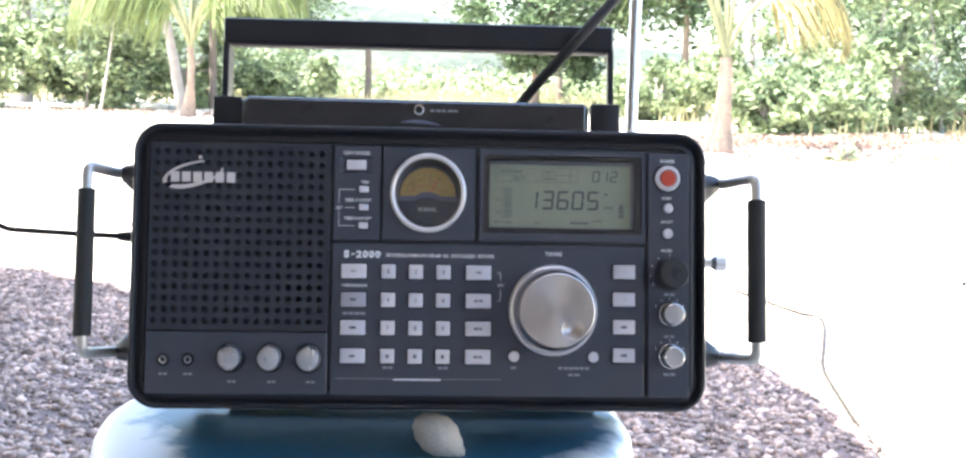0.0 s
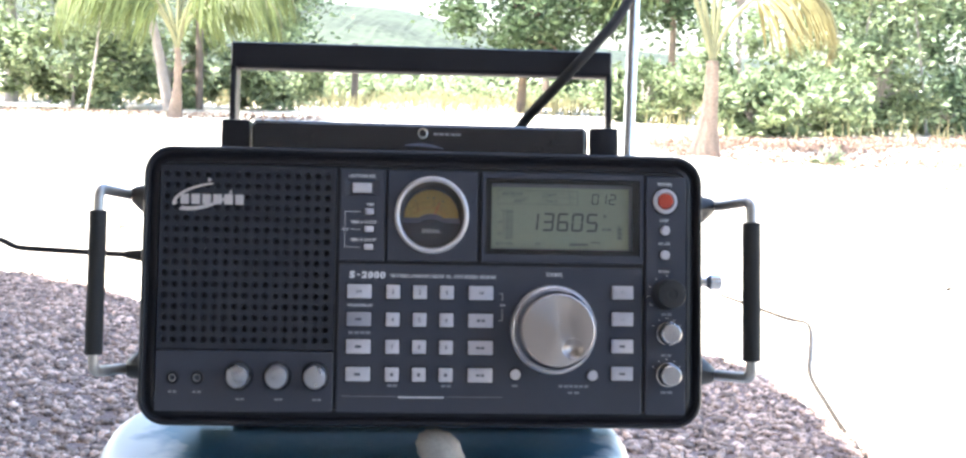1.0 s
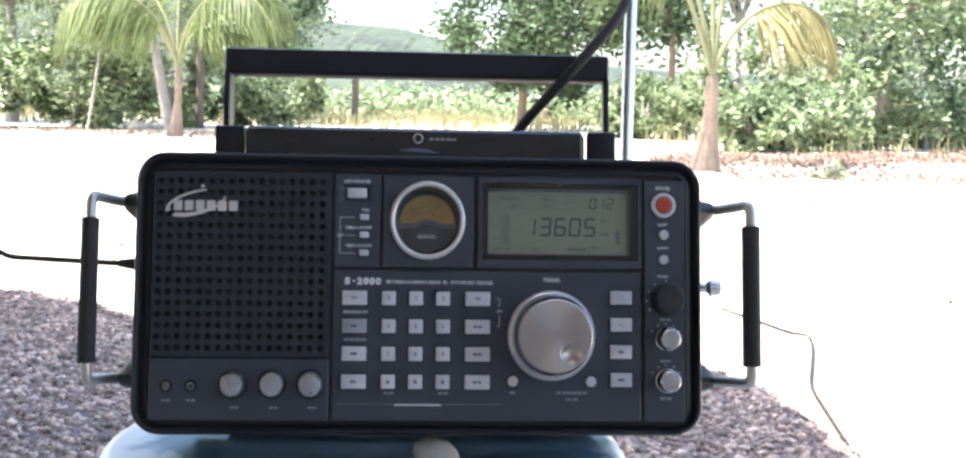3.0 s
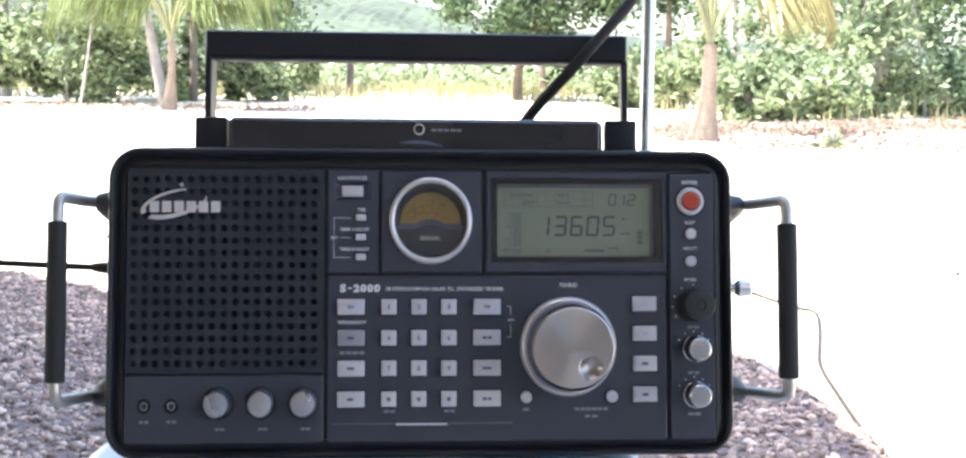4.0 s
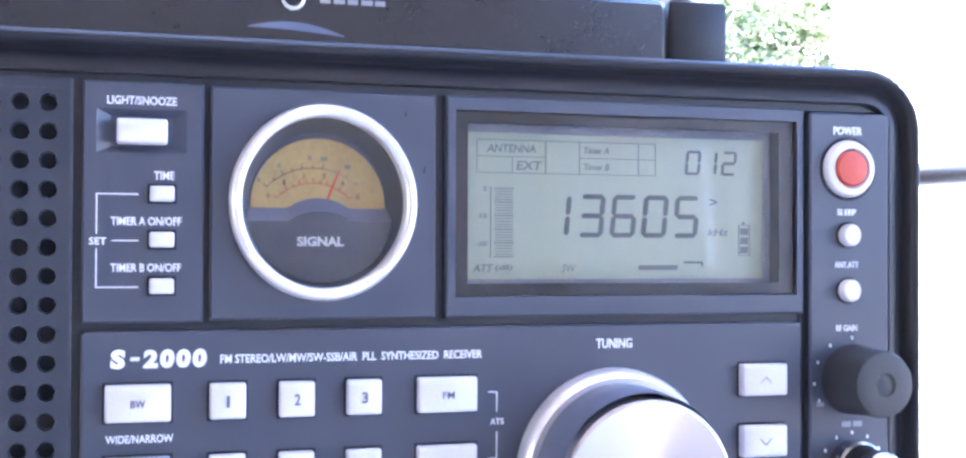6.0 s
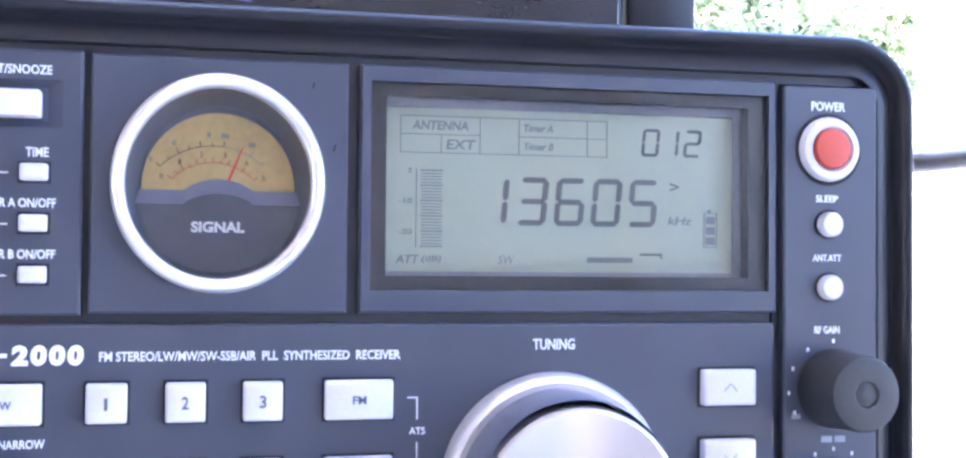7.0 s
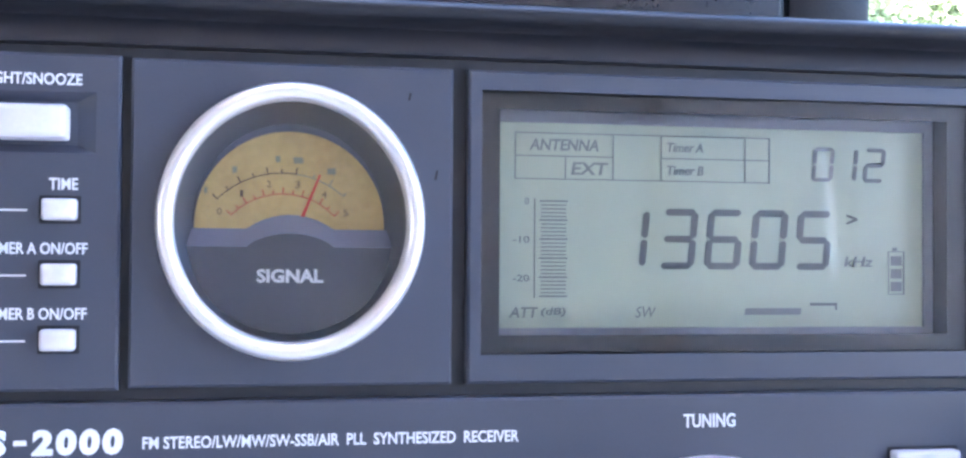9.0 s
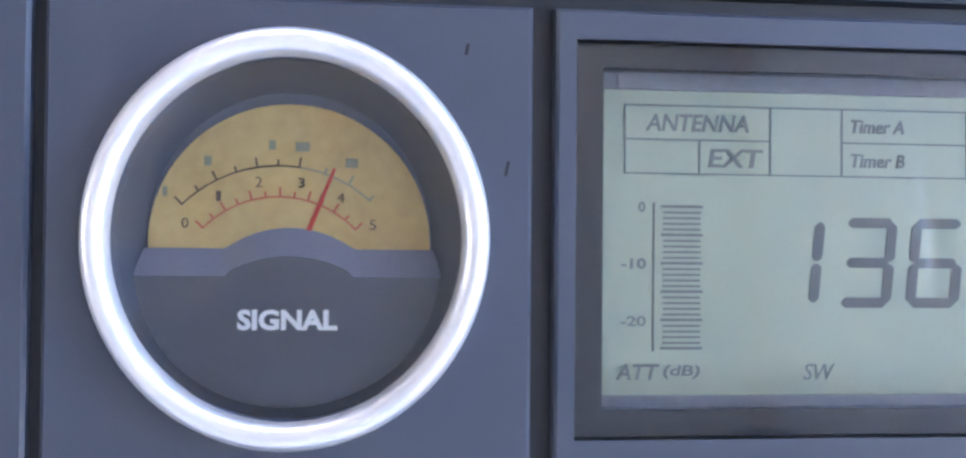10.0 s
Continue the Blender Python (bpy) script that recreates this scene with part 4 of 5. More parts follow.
for x0, x1 in ((-0.1395, -0.1352), (0.1263, 0.1305)):
    part("handle_arm", box(x0, x1, 0.0552, 0.0708, 0.190, 0.2495, 0.0008), CASE, hnd)

# side handles
for sgn, xb in ((-1, -0.1822), (1, 0.1866)):
    sh = new("side_handle")
    sh.parent = radio
    xo = -0.2088 if sgn < 0 else 0.2145
    y0, y = 0.032, -0.010
    top_z, bot_z = (0.1545, 0.0380)
    way = bend([(xb, y0, top_z), (xb + sgn * 0.017, y0, top_z), (xo, y, top_z), (xo, y, bot_z), (xb + sgn * 0.017, y0, bot_z), (xb, y0, bot_z)], 0.008)
    part("tube", tube(way, 0.0036, 14), HANDLEMETAL, sh, "bent nickel-plated tube", smooth=50)
    part("grip", tube([(xo, y, 0.1402), (xo, y, 0.1395), (xo, y, 0.0495), (xo, y, 0.0488)], [0.0048, 0.0058, 0.0058, 0.0048], 20), RUBBER, sh, "black rubber grip sleeve", smooth=50)
    for z in (top_z, bot_z):
        s = -1 if z > 0.1 else 1
        bm = tube([(xb - sgn * 0.004, y0, z + s * 0.0030), (xb + sgn * 0.0022, y0, z + s * 0.0028), (xb + sgn * 0.0075, y0, z + s * 0.0012), (xb + sgn * 0.0130, y0, z), (xb + sgn * 0.0140, y0, z)], [0.0125, 0.0115, 0.0084, 0.0056, 0.0042], 20)
        part("boss", bm, BOSS, sh, smooth=50)

# telescopic aerial and side socket
ta = new("telescopic_aerial")
ta.parent = radio
part("rod", tube([(0.1455, 0.092, 0.186), (0.1495, 0.094, 0.300), (0.1540, 0.096, 0.430)], 0.0043, 14), CHROME, ta, "bright chrome telescopic rod", smooth=50)
part("rod_tip", tube([(0.1540, 0.096, 0.428), (0.1590, 0.098, 0.600)], 0.0034, 12), CHROME, ta, smooth=50)
part("swivel_base", tube([(0.1452, 0.092, 0.178), (0.1455, 0.092, 0.190)], 0.0055, 16), CASE, ta, smooth=40)
part("side_plug", tube([(0.184, 0.075, 0.1030), (0.2000, 0.075, 0.1030), (0.2030, 0.075, 0.1030), (0.2105, 0.075, 0.1030)], [0.0036, 0.0036, 0.0060, 0.0054], 16), CHROME, radio, "silver plug in the side socket", smooth=35)

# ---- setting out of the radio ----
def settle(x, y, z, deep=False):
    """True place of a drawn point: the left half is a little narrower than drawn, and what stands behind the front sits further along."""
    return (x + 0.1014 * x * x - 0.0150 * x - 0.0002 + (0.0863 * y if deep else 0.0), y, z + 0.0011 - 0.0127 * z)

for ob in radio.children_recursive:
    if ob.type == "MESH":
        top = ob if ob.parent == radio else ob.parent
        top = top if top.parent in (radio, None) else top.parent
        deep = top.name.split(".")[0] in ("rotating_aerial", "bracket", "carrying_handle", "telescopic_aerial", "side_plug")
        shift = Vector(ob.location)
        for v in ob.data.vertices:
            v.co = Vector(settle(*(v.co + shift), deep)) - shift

# ---- aerial lead and clip-on wire ----
def smooth_way(points, steps=10):
    pts = [Vector(p) for p in points]
    pts = [pts[0] * 2 - pts[1]] + pts + [pts[-1] * 2 - pts[-2]]
    out = []
    for a, b, c, d in zip(pts, pts[1:], pts[2:], pts[3:]):
        for k in range(steps):
            t = k / steps
            out.append(0.5 * ((2 * b) + (c - a) * t + (2 * a - 5 * b + 4 * c - d) * t * t + (3 * b - a - 3 * c + d) * t ** 3))
    return out + [pts[-2]]

lead = new("aerial_lead")
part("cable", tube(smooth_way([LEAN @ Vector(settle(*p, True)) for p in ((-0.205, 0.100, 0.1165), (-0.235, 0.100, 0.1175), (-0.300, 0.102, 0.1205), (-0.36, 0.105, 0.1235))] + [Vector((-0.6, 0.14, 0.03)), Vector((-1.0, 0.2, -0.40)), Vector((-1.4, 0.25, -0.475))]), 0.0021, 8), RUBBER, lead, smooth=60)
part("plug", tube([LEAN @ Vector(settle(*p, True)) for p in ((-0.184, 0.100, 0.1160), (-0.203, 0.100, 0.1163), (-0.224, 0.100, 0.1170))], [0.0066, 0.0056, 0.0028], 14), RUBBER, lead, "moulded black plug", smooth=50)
tagged(lead, "thin black aerial lead plugged into the radio side", "cable")
wire = new("coax_wire")
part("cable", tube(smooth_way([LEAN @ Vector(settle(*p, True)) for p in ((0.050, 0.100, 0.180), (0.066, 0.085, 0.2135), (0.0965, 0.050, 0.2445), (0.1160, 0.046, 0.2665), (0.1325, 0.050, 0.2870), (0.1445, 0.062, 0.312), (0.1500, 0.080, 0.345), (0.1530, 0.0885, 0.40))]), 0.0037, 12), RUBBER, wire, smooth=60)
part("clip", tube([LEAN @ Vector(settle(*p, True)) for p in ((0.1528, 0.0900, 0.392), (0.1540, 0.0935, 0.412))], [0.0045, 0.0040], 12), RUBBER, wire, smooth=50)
tagged(wire, "thick black wire slanting up to the telescopic rod", "cable")

# ---- gravel ----
def icosa():
    p = (1 + 5 ** 0.5) / 2
    v = np.array([(-1, p, 0), (1, p, 0), (-1, -p, 0), (1, -p, 0), (0, -1, p), (0, 1, p), (0, -1, -p), (0, 1, -p), (p, 0, -1), (p, 0, 1), (-p, 0, -1), (-p, 0, 1)], float)
    f = np.array([(0, 11, 5), (0, 5, 1), (0, 1, 7), (0, 7, 10), (0, 10, 11), (1, 5, 9), (5, 11, 4), (11, 10, 2), (10, 7, 6), (7, 1, 8), (3, 9, 4), (3, 4, 2), (3, 2, 6), (3, 6, 8), (3, 8, 9), (4, 9, 5), (2, 4, 11), (6, 2, 10), (8, 6, 7), (9, 8, 1)])
    return v / np.linalg.norm(v[0]), f

def fast_mesh(name, verts, faces, material):
    me = bpy.data.meshes.new(name)
    n, k = len(faces), faces.shape[1]
    me.vertices.add(len(verts)); me.vertices.foreach_set("co", verts.astype(np.float32).ravel())
    me.loops.add(n * k); me.loops.foreach_set("vertex_index", faces.astype(np.int32).ravel())
    me.polygons.add(n); me.polygons.foreach_set("loop_start", np.arange(0, n * k, k, dtype=np.int32))
    me.update(calc_edges=True)
    me.materials.append(material)
    return me

rng = np.random.default_rng(7)

def island_tint(m, amount):
    """Let each loose piece of a joined mesh be a little lighter or darker."""
    n, l = m.node_tree.nodes, m.node_tree.links
    p = n["Principled BSDF"]
    old = p.inputs["Base Color"].links[0].from_socket
    geo, hsv, mr = n.new("ShaderNodeNewGeometry"), n.new("ShaderNodeHueSaturation"), n.new("ShaderNodeMapRange")
    mr.inputs["To Min"].default_value, mr.inputs["To Max"].default_value = 1 - amount, 1 + amount
    l.new(geo.outputs["Random Per Island"], mr.inputs["Value"])
    l.new(mr.outputs[0], hsv.inputs["Value"]); l.new(old, hsv.inputs["Color"])
    for link in list(old.links):
        if link.to_node != hsv:
            l.new(hsv.outputs[0], link.to_socket)
    return m

for m, a in ((PEBBLE, 0.62), (LEAF, 0.6), (DARKLEAF, 0.5), (BLUELEAF, 0.6), (FROND, 0.25), (GRASS, 0.3), (LITTER, 0.5)):
    island_tint(m, a)

def pebbles(n, x0, x1, y0, y1, small, large):
    v, f = icosa()
    x, y = rng.uniform(x0, x1, n), rng.uniform(y0, y1, n)
    keep = (y < bed_edge(x) + rng.normal(0.0, 0.025, n)) & (y > bed_back(x) + rng.normal(0.0, 0.06, n))
    x, y = x[keep], y[keep]
    n = len(x)
    s = small * (large / small) ** (rng.random(n) ** 2.2)
    sc = np.stack([s * rng.uniform(0.8, 1.5, n), s * rng.uniform(0.7, 1.1, n), s * rng.uniform(0.45, 0.8, n)], 1)
    a = rng.uniform(0, 2 * np.pi, n)
    jit = 1 + rng.uniform(-0.22, 0.22, (n, 12, 1))
    p = v[None] * jit * sc[:, None]
    ca, sa = np.cos(a)[:, None], np.sin(a)[:, None]
    px, py = p[..., 0] * ca - p[..., 1] * sa, p[..., 0] * sa + p[..., 1] * ca
    tilt = rng.uniform(-0.5, 0.5, n)[:, None]
    pz = p[..., 2] + px * tilt * 0.5
    z = np.array([ground_height(i, j) for i, j in zip(x, y)]) * 0 + GROUND + 0.009 + sc[:, 2] * 0.45
    out = np.stack([px + x[:, None], py + y[:, None], pz + z[:, None]], -1).reshape(-1, 3)
    fs = (f[None] + 12 * np.arange(n)[:, None, None]).reshape(-1, 3)
    return out, fs

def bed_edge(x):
    """How far the gravel reaches ahead at x, just past the edge of the roof's shade."""
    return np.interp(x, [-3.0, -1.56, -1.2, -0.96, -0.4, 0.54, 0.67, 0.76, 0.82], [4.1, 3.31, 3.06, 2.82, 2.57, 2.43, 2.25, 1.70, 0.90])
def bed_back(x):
    """Where the gravel thins out towards the added rear wall, at x."""
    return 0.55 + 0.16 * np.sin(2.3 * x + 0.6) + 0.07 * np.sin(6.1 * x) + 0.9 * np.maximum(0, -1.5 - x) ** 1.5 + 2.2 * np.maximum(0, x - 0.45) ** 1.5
# gravel sheet cut along the shade outline; its dark colour deepens that shade
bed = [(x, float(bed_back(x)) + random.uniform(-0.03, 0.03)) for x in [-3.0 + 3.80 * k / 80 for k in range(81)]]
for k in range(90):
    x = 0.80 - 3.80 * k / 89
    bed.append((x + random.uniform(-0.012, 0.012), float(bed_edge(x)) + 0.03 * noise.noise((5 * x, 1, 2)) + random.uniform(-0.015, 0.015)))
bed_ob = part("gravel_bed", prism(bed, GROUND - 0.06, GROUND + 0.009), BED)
tagged(bed_ob, "bed of fine gravel, coloured dark to deepen the shade on it", "ground", kind="structure")
pv, pf = pebbles(84000, -2.95, 0.84, 0.4, 3.95, 0.0042, 0.0125)
gravel = new("gravel", fast_mesh("gravel", pv, pf, PEBBLE))
tagged(gravel, "mixed brown and grey gravel on the sand", "gravel", kind="stuff")

# ---- twig and litter on the sand ----
twig = part("dry_vine", tube(smooth_way([(x + 0.035, y, GROUND + z) for x, y, z in ((0.746, 3.27, 0.01), (0.868, 2.91, 0.012), (0.91, 2.79, 0.018), (0.880, 2.62, 0.016), (0.825, 2.40, 0.012), (0.772, 2.18, 0.012), (0.742, 1.90, 0.012), (0.722, 1.64, 0.010), (0.715, 1.35, 0.008))]), 0.0050, 6), DARKBIT, smooth=60)
tagged(twig, "thin dry vine lying across the pale sand", "vine")

def leaf_quads(centres, size, up=0.3, fold=0.25, stretch=2.2):
    """Pointed folded leaves, one at each centre: vertices and faces."""
    n = len(centres)
    d = rng.normal(size=(n, 3)); d[:, 2] = d[:, 2] * 0.6 + up * rng.uniform(-1, 1, n)
    d /= np.linalg.norm(d, axis=1)[:, None]
    w = np.cross(d, rng.normal(size=(n, 3))); w /= np.linalg.norm(w, axis=1)[:, None]
    u = np.cross(d, w)
    s = size * rng.uniform(0.6, 1.4, n)[:, None]
    a, b = centres, centres + d * s * stretch
    m = centres + d * s * stretch * 0.45
    l, r = m + w * s * 0.5 + u * s * fold, m - w * s * 0.5 + u * s * fold
    v = np.stack([a, l, b, r], 1).reshape(-1, 3)
    k = 4 * np.arange(n)[:, None]
    f = np.concatenate([k + [[0, 1, 2]], k + [[0, 2, 3]]], 1).reshape(-1, 3)
    return v, f

def clumped(n, middle, radii, clumps, spread, shell=0.55, flatten=None):
    """Points in uneven clumps about an ellipsoid."""
    d = rng.normal(size=(clumps, 3)); d /= np.linalg.norm(d, axis=1)[:, None]
    c = d * (shell + (1 - shell) * rng.random((clumps, 1))) * radii + middle
    weight = rng.random(clumps) ** 1.5 + 0.12
    pick = rng.choice(clumps, n, p=weight / weight.sum())
    sp = spread * rng.uniform(0.5, 1.4, clumps)
    p = c[pick] + rng.normal(size=(n, 3)) * sp[pick][:, None]
    p[:, 2] = np.maximum(p[:, 2], GROUND + 0.02)
    return p, c

def make_tree(name, label, x, y, trunk_h, trunk_r, crown, radii, leaves, size, material, bark, clumps=40, spread=0.25, lean=(0, 0), group=""):
    tree = new(name)
    tree.matrix_world = pose(x, y, GROUND - 0.03)
    top = Vector((lean[0], lean[1], trunk_h))
    pts, cs = clumped(leaves, np.array(crown), np.array(radii), clumps, spread)
    pts[:, 2] = np.maximum(pts[:, 2], 0.05)
    bm = tube(smooth_way([(0, 0, 0), top * 0.5 + Vector((0.03, 0.02, 0)), top]), [trunk_r * (1 - 0.5 * k / 20) for k in range(21)], 10)
    part("trunk", bm, bark, tree, smooth=60)
    bm = bmesh.new()
    for k in range(0, len(cs), max(1, len(cs) // 12)):
        c = Vector(cs[k])
        tube(smooth_way([top * 0.8, top.lerp(c, 0.5) + Vector((0, 0, 0.1)), c], 5), [trunk_r * 0.45 * (1 - 0.8 * q / 10) for q in range(11)], 6, bm)
    part("branchwork", bm, bark, tree, smooth=60)
    v, f = leaf_quads(pts, size)
    part("crown", fast_mesh("crown", v, f, material), material, tree)
    return tagged(tree, label, "tree" if "tree" in name else "shrub", group)

def make_shrub(x, y, rx, rz, leaves, size, material, label, clumps=44):
    make_tree("shrub", label, x, y, rz * 0.7, 0.03, (0, 0, rz * 0.85), (rx, rx * 0.8, rz * 0.85), int(leaves * 1.35), size, material, PALEBARK, clumps, 0.105 * max(rx, rz), group="shrubs along the clearing")

def make_palm(x, y, trunk_h, trunk_r, fronds, label, seed, bare):
    """A young coconut palm; fronds: rows of (turn, rise, length, droop, dry)."""
    r = random.Random(seed)
    palm = new("coconut_palm")
    palm.matrix_world = pose(x, y, GROUND - 0.03)
    n = 26
    pts = [(0.05 * math.sin(k / n * 2), 0, trunk_h * k / n) for k in range(n + 1)]
    rad = [trunk_r * (1.5 - 0.6 * min(1, k / n * 2.2) - 0.38 * k / n) * (1 + 0.05 * (k % 2)) for k in range(n + 1)]
    part("trunk", tube(pts, rad, 16), PALMBARK, palm, smooth=70)
    for turn, rise, length, droop, dry in fronds:
        d = Vector((math.cos(radians(turn)), math.sin(radians(turn)), 0))
        way, e, q = [], radians(rise), Vector(pts[-1])
        steps = 26
        for k in range(steps + 1):
            way.append(q.copy())
            q = q + (d * math.cos(e) + Vector((0, 0, 1)) * math.sin(e)) * (length / steps)
            e -= radians(droop) / steps * (0.4 + 1.4 * k / steps)
        fr = part("rachis", tube(way, [0.024 * (1 - 0.85 * k / steps) + 0.004 for k in range(steps + 1)], 7), STALK, palm, smooth=60)
        vs, fs = [], []
        for k in range(3, steps * 3):
            t = k / (steps * 3)
            if t < bare:
                continue
            i = min(int(t * steps), steps - 1)
            p = way[i].lerp(way[i + 1], t * steps - i)
            along = (way[i + 1] - way[i]).normalized()
            side = along.cross(Vector((0, 0, 1))).normalized()
            ln = length * 0.26 * math.sin(math.pi * min(1, 0.15 + 0.85 * t)) + 0.12
            for s in (-1, 1):
                w = (side * s * r.uniform(0.55, 0.9) + along * 0.55 + Vector((0, 0, -r.uniform(0.7, 1.5)))).normalized()
                m, tip = p + w * ln * 0.5, p + w * ln + Vector((0, 0, -ln * 0.25))
                g = along * 0.011
                b = len(vs)
                vs += [p - g, p + g, m + g * 1.5, m - g * 1.5, tip]
                fs += [(b, b + 1, b + 2), (b, b + 2, b + 3), (b + 3, b + 2, b + 4)]
        mt = DRYFROND if dry else FROND
        part("blade", fast_mesh("blade", np.array([tuple(v) for v in vs]), np.array(fs), mt), mt, fr)
    return tagged(palm, label, "palm", "coconut palms")

make_palm(-4.45, 16.2, 0.98, 0.075, [(180, 70, 2.75, 190, 0), (203, 76, 2.5, 175, 0), (8, 72, 2.3, 188, 0), (335, 80, 2.3, 160, 0), (90, 88, 3.0, 60, 0), (152, 80, 2.7, 150, 0), (60, 84, 2.9, 90, 0), (22, 78, 2.6, 170, 0)], "young coconut palm with yellow-green drooping fronds", 1, 0.25)
make_palm(1.94, 11.0, 0.92, 0.105, [(170, 80, 3.6, 60, 0), (100, 87, 3.6, 50, 0), (5, 74, 1.95, 190, 1), (40, 84, 3.6, 60, 0), (200, 72, 3.4, 80, 0)], "young coconut palm with a thick pale trunk base", 2, 0.36)

# tall dark tree behind the handle, then the trees around the clearing
make_tree("mango_tree", "dark leafy tree with drooping branches and brown trunk", 0.35, 22.5, 1.6, 0.10, (0.45, 0, 2.6), (1.85, 1.5, 1.9), 20000, 0.062, DARKLEAF, BARK, 46, 0.24)
make_tree("tree", "green tree at the edge of the clearing", -4.6, 24.0, 2.0, 0.10, (0, 0, 2.4), (1.2, 1.2, 1.4), 8740, 0.062, BLUELEAF, BARK, 36, 0.26)
make_tree("tree", "light green tree with pale leaning trunk", -5.0, 18.0, 2.4, 0.09, (-0.9, 0.6, 2.9), (2.0, 1.4, 1.1), 5320, 0.062, LEAF, PALEBARK, 34, 0.3, (-0.5, 0))
make_tree("tree", "tall pale-green tree beyond the clearing", -8.6, 21.0, 2.6, 0.12, (0, 0, 2.9), (2.2, 1.6, 1.9), 9000, 0.062, LEAF, PALEBARK, 46, 0.3)
make_tree("tree", "cool green tree with pale slender trunk", 6.2, 19.5, 2.4, 0.10, (0, 0, 2.9), (1.7, 1.4, 1.7), 7980, 0.062, BLUELEAF, PALEBARK, 44, 0.26)
make_tree("tree", "broad cool-green tree beside the clearing", 8.6, 20.5, 2.4, 0.12, (0, 0, 2.8), (2.0, 1.6, 2.0), 10640, 0.062, BLUELEAF, PALEBARK, 50, 0.28)
make_tree("tree", "slender tree with thin airy crown", 4.6, 24.0, 2.6, 0.08, (0, 0, 3.3), (1.2, 1.0, 0.9), 3420, 0.062, LEAF, PALEBARK, 26, 0.22)
make_tree("tree", "slender dark tree with open crown", 2.9, 21.0, 2.4, 0.08, (-0.3, 0, 2.7), (1.1, 1.0, 1.3), 4940, 0.062, DARKLEAF, BARK, 30, 0.22)
for x, y, rx, rz, n, m in ((-8.4, 18.2, 1.3, 0.95, 5200, LEAF), (-6.7, 18.6, 1.1, 0.85, 4200, LEAF), (-5.6, 20.2, 1.1, 0.95, 3600, LEAF), (-3.9, 20.6, 0.9, 0.6, 3600, LEAF),
                        (3.2, 15.2, 0.6, 0.42, 3400, LEAF), (4.1, 16.0, 0.9, 0.55, 2400, LEAF), (5.3, 16.8, 0.8, 0.95, 2100, LEAF), (6.6, 17.8, 0.8, 0.45, 2000, BLUELEAF), (7.7, 18.8, 1.1, 0.9, 2000, BLUELEAF),
                        (3.6, 18.5, 1.0, 1.0, 2600, LEAF), (5.6, 20.0, 1.2, 1.1, 2000, LEAF), (2.3, 19.5, 0.8, 0.6, 3200, LEAF), (9.0, 19.0, 1.0, 0.9, 4200, LEAF)):
    make_shrub(x, y, rx, rz, n, 0.056, m, {"sunlit_shrub_leaves": "sunlit light green shrub at the clearing edge", "cool_green_leaves": "cool green leafy shrub at the clearing edge"}[m.name])

make_shrub(2.9, 10.1, 0.13, 0.10, 110, 0.03, LEAF, "small bright green weed growing in the sand", 10)
for x, y, h, lean, n in ((4.75, 16.6, 2.3, (0.35, 0), 900), (6.05, 17.0, 2.4, (-0.4, 0), 1100), (6.7, 17.3, 1.7, (0.7, 0), 800), (-6.0, 17.2, 2.2, (0.3, 0), 800)):
    make_tree("sapling_tree", "slender pale-stemmed sapling with sparse green leaves", x, y, h, 0.021, (lean[0], 0, h), (0.75, 0.5, 0.75), n, 0.058, LEAF, PALEBARK, 16, 0.2, lean, "pale saplings")

# low far scrub and dry grass as one mass
fx = rng.uniform(-12, 12, 420)
fy = rng.uniform(27, 36, 420)
fz = rng.uniform(0.15, 0.55, 420)
pick = rng.integers(0, 420, 26000)
pts = np.stack([fx[pick], fy[pick], GROUND + fz[pick] * 0.8], 1) + rng.normal(size=(26000, 3)) * np.array([0.35, 0.35, 0.2])
pts[:, 2] = np.maximum(pts[:, 2], GROUND + 0.02)
v, f = leaf_quads(pts, 0.09)
tagged(new("far_scrub", fast_mesh("far_scrub", v, f, LEAF)), "low green scrub beyond the fence", "scrub", kind="stuff")
gx = np.concatenate([rng.uniform(-12, 12, 12000), rng.uniform(2.2, 9, 350)])
gy = np.concatenate([rng.uniform(21, 40, 12000), rng.uniform(14.5, 20, 350)])
base = np.stack([gx, gy, np.full(12350, GROUND)], 1)
tip = base + np.stack([rng.normal(0, 0.08, 12350), rng.normal(0, 0.08, 12350), rng.uniform(0.12, 0.42, 12350)], 1)
side = np.stack([np.full(12350, 0.012), np.zeros(12350), np.zeros(12350)], 1)
v = np.stack([base - side, base + side, tip], 1).reshape(-1, 3)
tagged(new("dry_grass", fast_mesh("dry_grass", v, np.arange(37050).reshape(-1, 3), GRASS)), "tufts of dry yellow grass", "grass", kind="stuff")
lx = np.concatenate([rng.uniform(1.6, 8.5, 12000), rng.uniform(-9, -2.5, 2500), rng.uniform(2.0, 4.6, 900), rng.uniform(0.7, 4.0, 30), rng.uniform(-2.5, -0.6, 15)])
ly = np.concatenate([rng.normal(0, 0.75, 12000) + 12.3 + (lx[:12000] - 1.6) * 0.55 + 0.35 * np.sin(3.1 * lx[:12000]), rng.normal(17.0, 0.6, 2500), rng.normal(10.3, 0.45, 900), rng.uniform(5, 11, 30), rng.uniform(4, 9, 15)])
lp = np.stack([lx, ly, np.array([ground_height(a, b) for a, b in zip(lx, ly)]) + 0.015], 1)
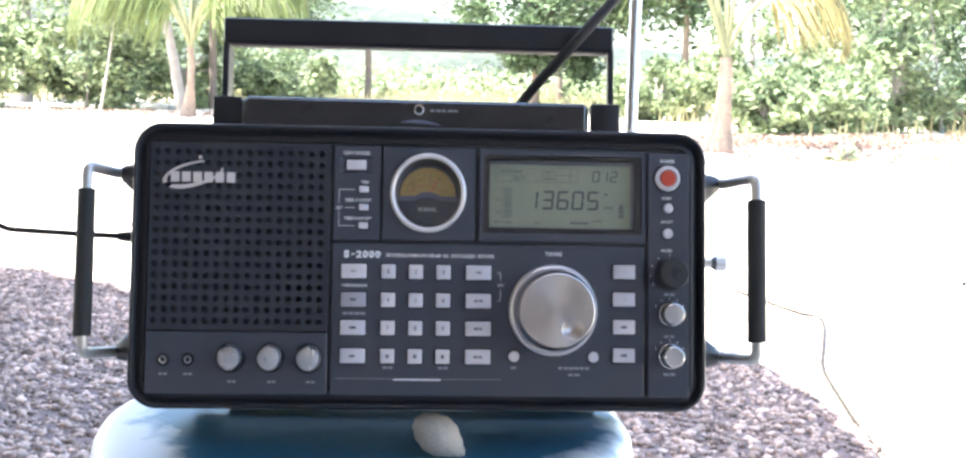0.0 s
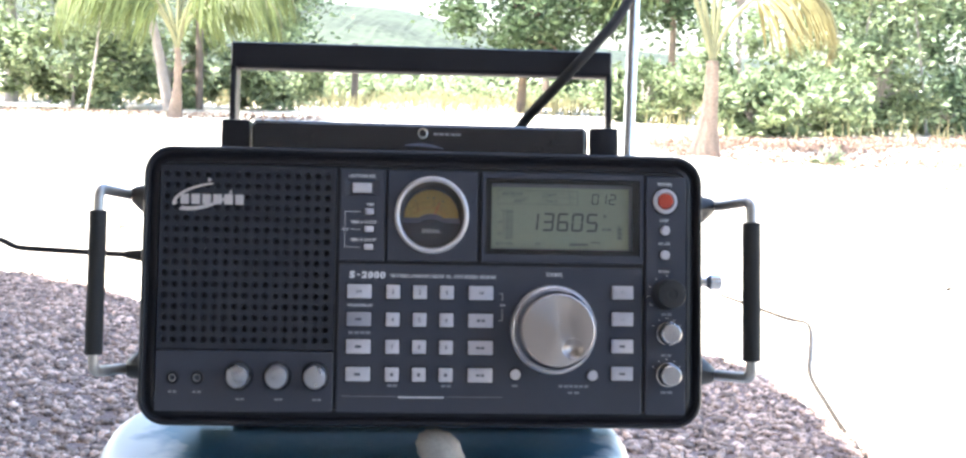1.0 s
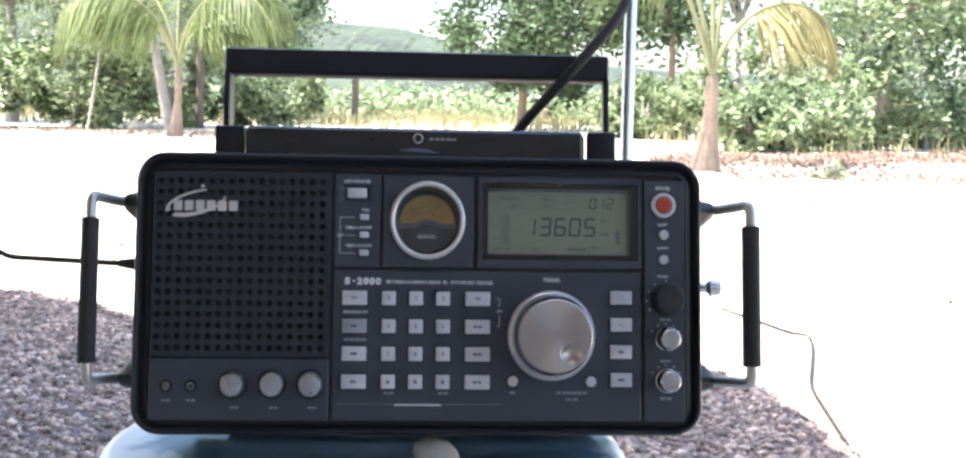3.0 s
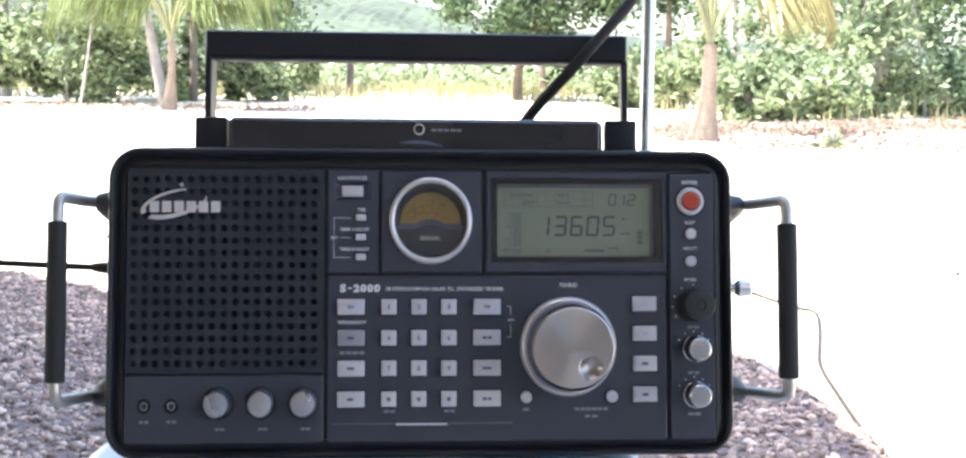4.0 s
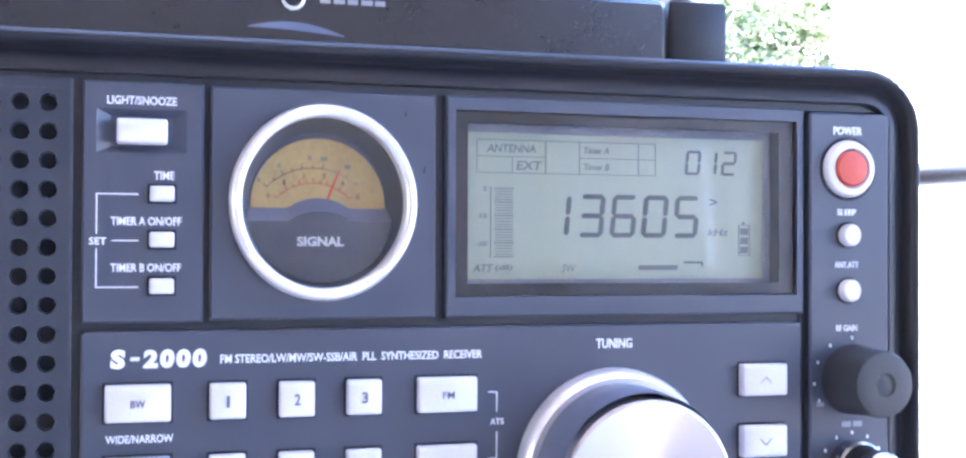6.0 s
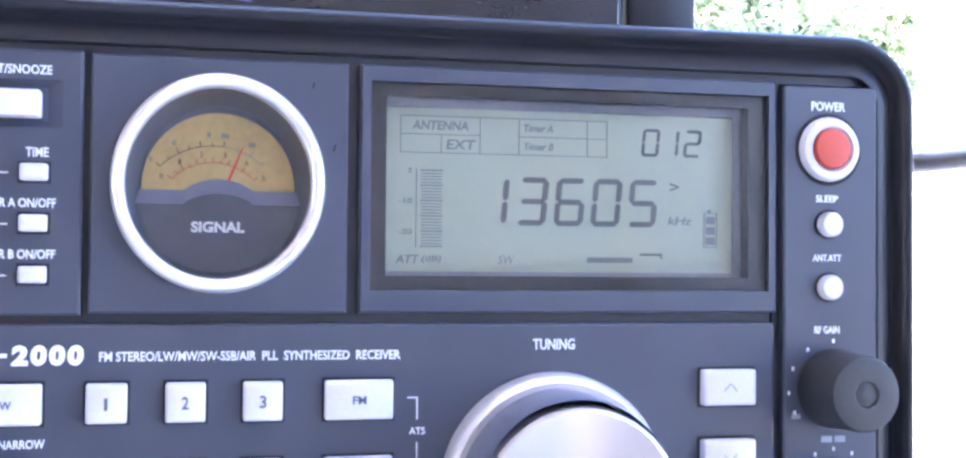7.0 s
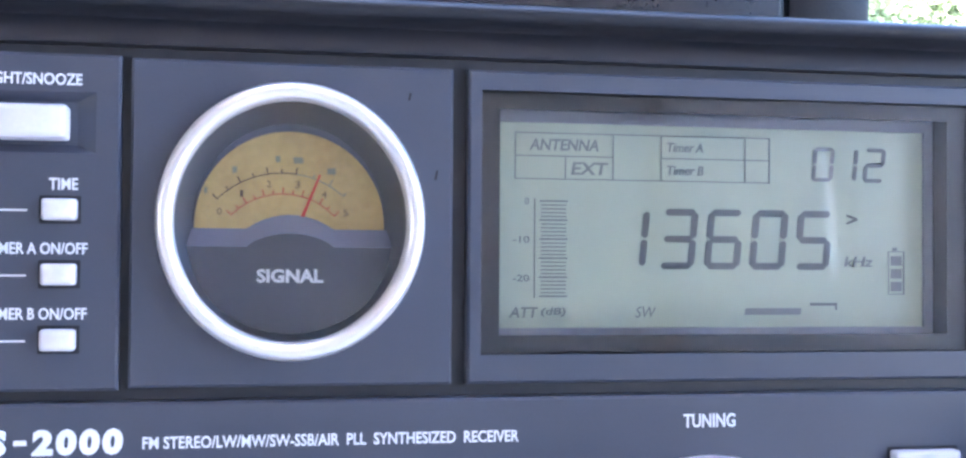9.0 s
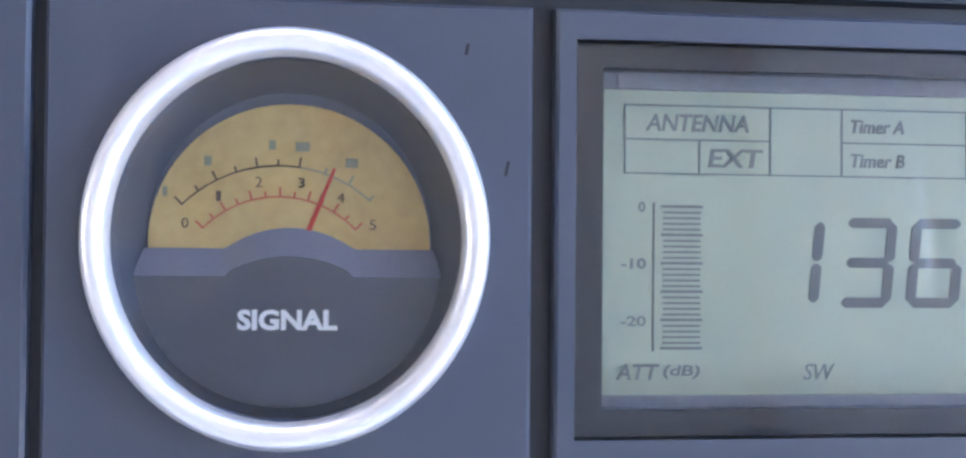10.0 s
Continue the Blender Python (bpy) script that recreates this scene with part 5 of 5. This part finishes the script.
v, f = leaf_quads(lp, 0.024, up=0.05)
tagged(new("leaf_litter", fast_mesh("leaf_litter", v, f, LITTER)), "brown dead leaves scattered on the sand", "leaf litter", kind="stuff")

bx = np.concatenate([rng.uniform(0.7, 4.5, 110), rng.uniform(-3.5, -0.7, 60)])
by = np.concatenate([rng.uniform(2.6, 11, 110), rng.uniform(3.0, 10, 60)])
bp = np.stack([bx, by, np.array([ground_height(a, b) for a, b in zip(bx, by)]) + 0.006], 1)
v, f = leaf_quads(bp, 0.012, up=0.03)
tagged(new("sand_debris", fast_mesh("sand_debris", v, f, DARKBIT)), "small dark bits of stalk on the sand", "debris", kind="stuff")

# fence posts
def fence_post(x, y, h, r):
    ob = part("fence_post", tube([(0, 0, -0.05), (0.01, 0, h * 0.5), (0.0, 0.01, h), (0, 0.01, h + 0.01)], [r * 1.05, r, r * 0.9, r * 0.5], 9), WOOD, smooth=50)
    ob.matrix_world = pose(x, y, GROUND)
    tagged(ob, "rough dark wooden fence post", "post", "fence posts")
for x, y, h, r in ((-4.97, 19.7, 2.0, 0.062), (-3.05, 25.0, 1.25, 0.075), (2.75, 19.9, 0.95, 0.07), (0.95, 27.0, 1.0, 0.08), (-7.2, 22.5, 1.2, 0.07)):
    fence_post(x, y, h, r)

# ---- far hill ----
hv, hf = [], []
prof = [(-200, 55), (-124, 48.5), (-99, 43), (-92, 34.5), (-80, 28.6), (-63, 25.7), (-45, 25), (-26, 21.3), (-5, 17), (20, 13), (60, 10), (107, 9.3), (160, 9), (220, 7)]
nx, ny = 260, 14
for j in range(ny):
    for i in range(nx):
        x = -200 + 420 * i / (nx - 1)
        top = float(np.interp(x, [p[0] for p in prof], [p[1] for p in prof]))
        s = math.sin(math.pi * 0.5 * min(1, j / (ny - 2)))
        z = GROUND - 2 + (top + 2) * s + 0.7 * noise.noise((x * 0.09, j * 0.5, 0)) * s + 0.8 * noise.noise((x * 0.5, j, 4)) * s
        hv.append((x, 330 + 14 * j, z))
for j in range(ny - 1):
    for i in range(nx - 1):
        hf.append((j * nx + i, j * nx + i + 1, (j + 1) * nx + i + 1, (j + 1) * nx + i))
flat_mesh("backdrop", hv, hf, HILL, label="hazy wooded hill on the horizon", category="hill")
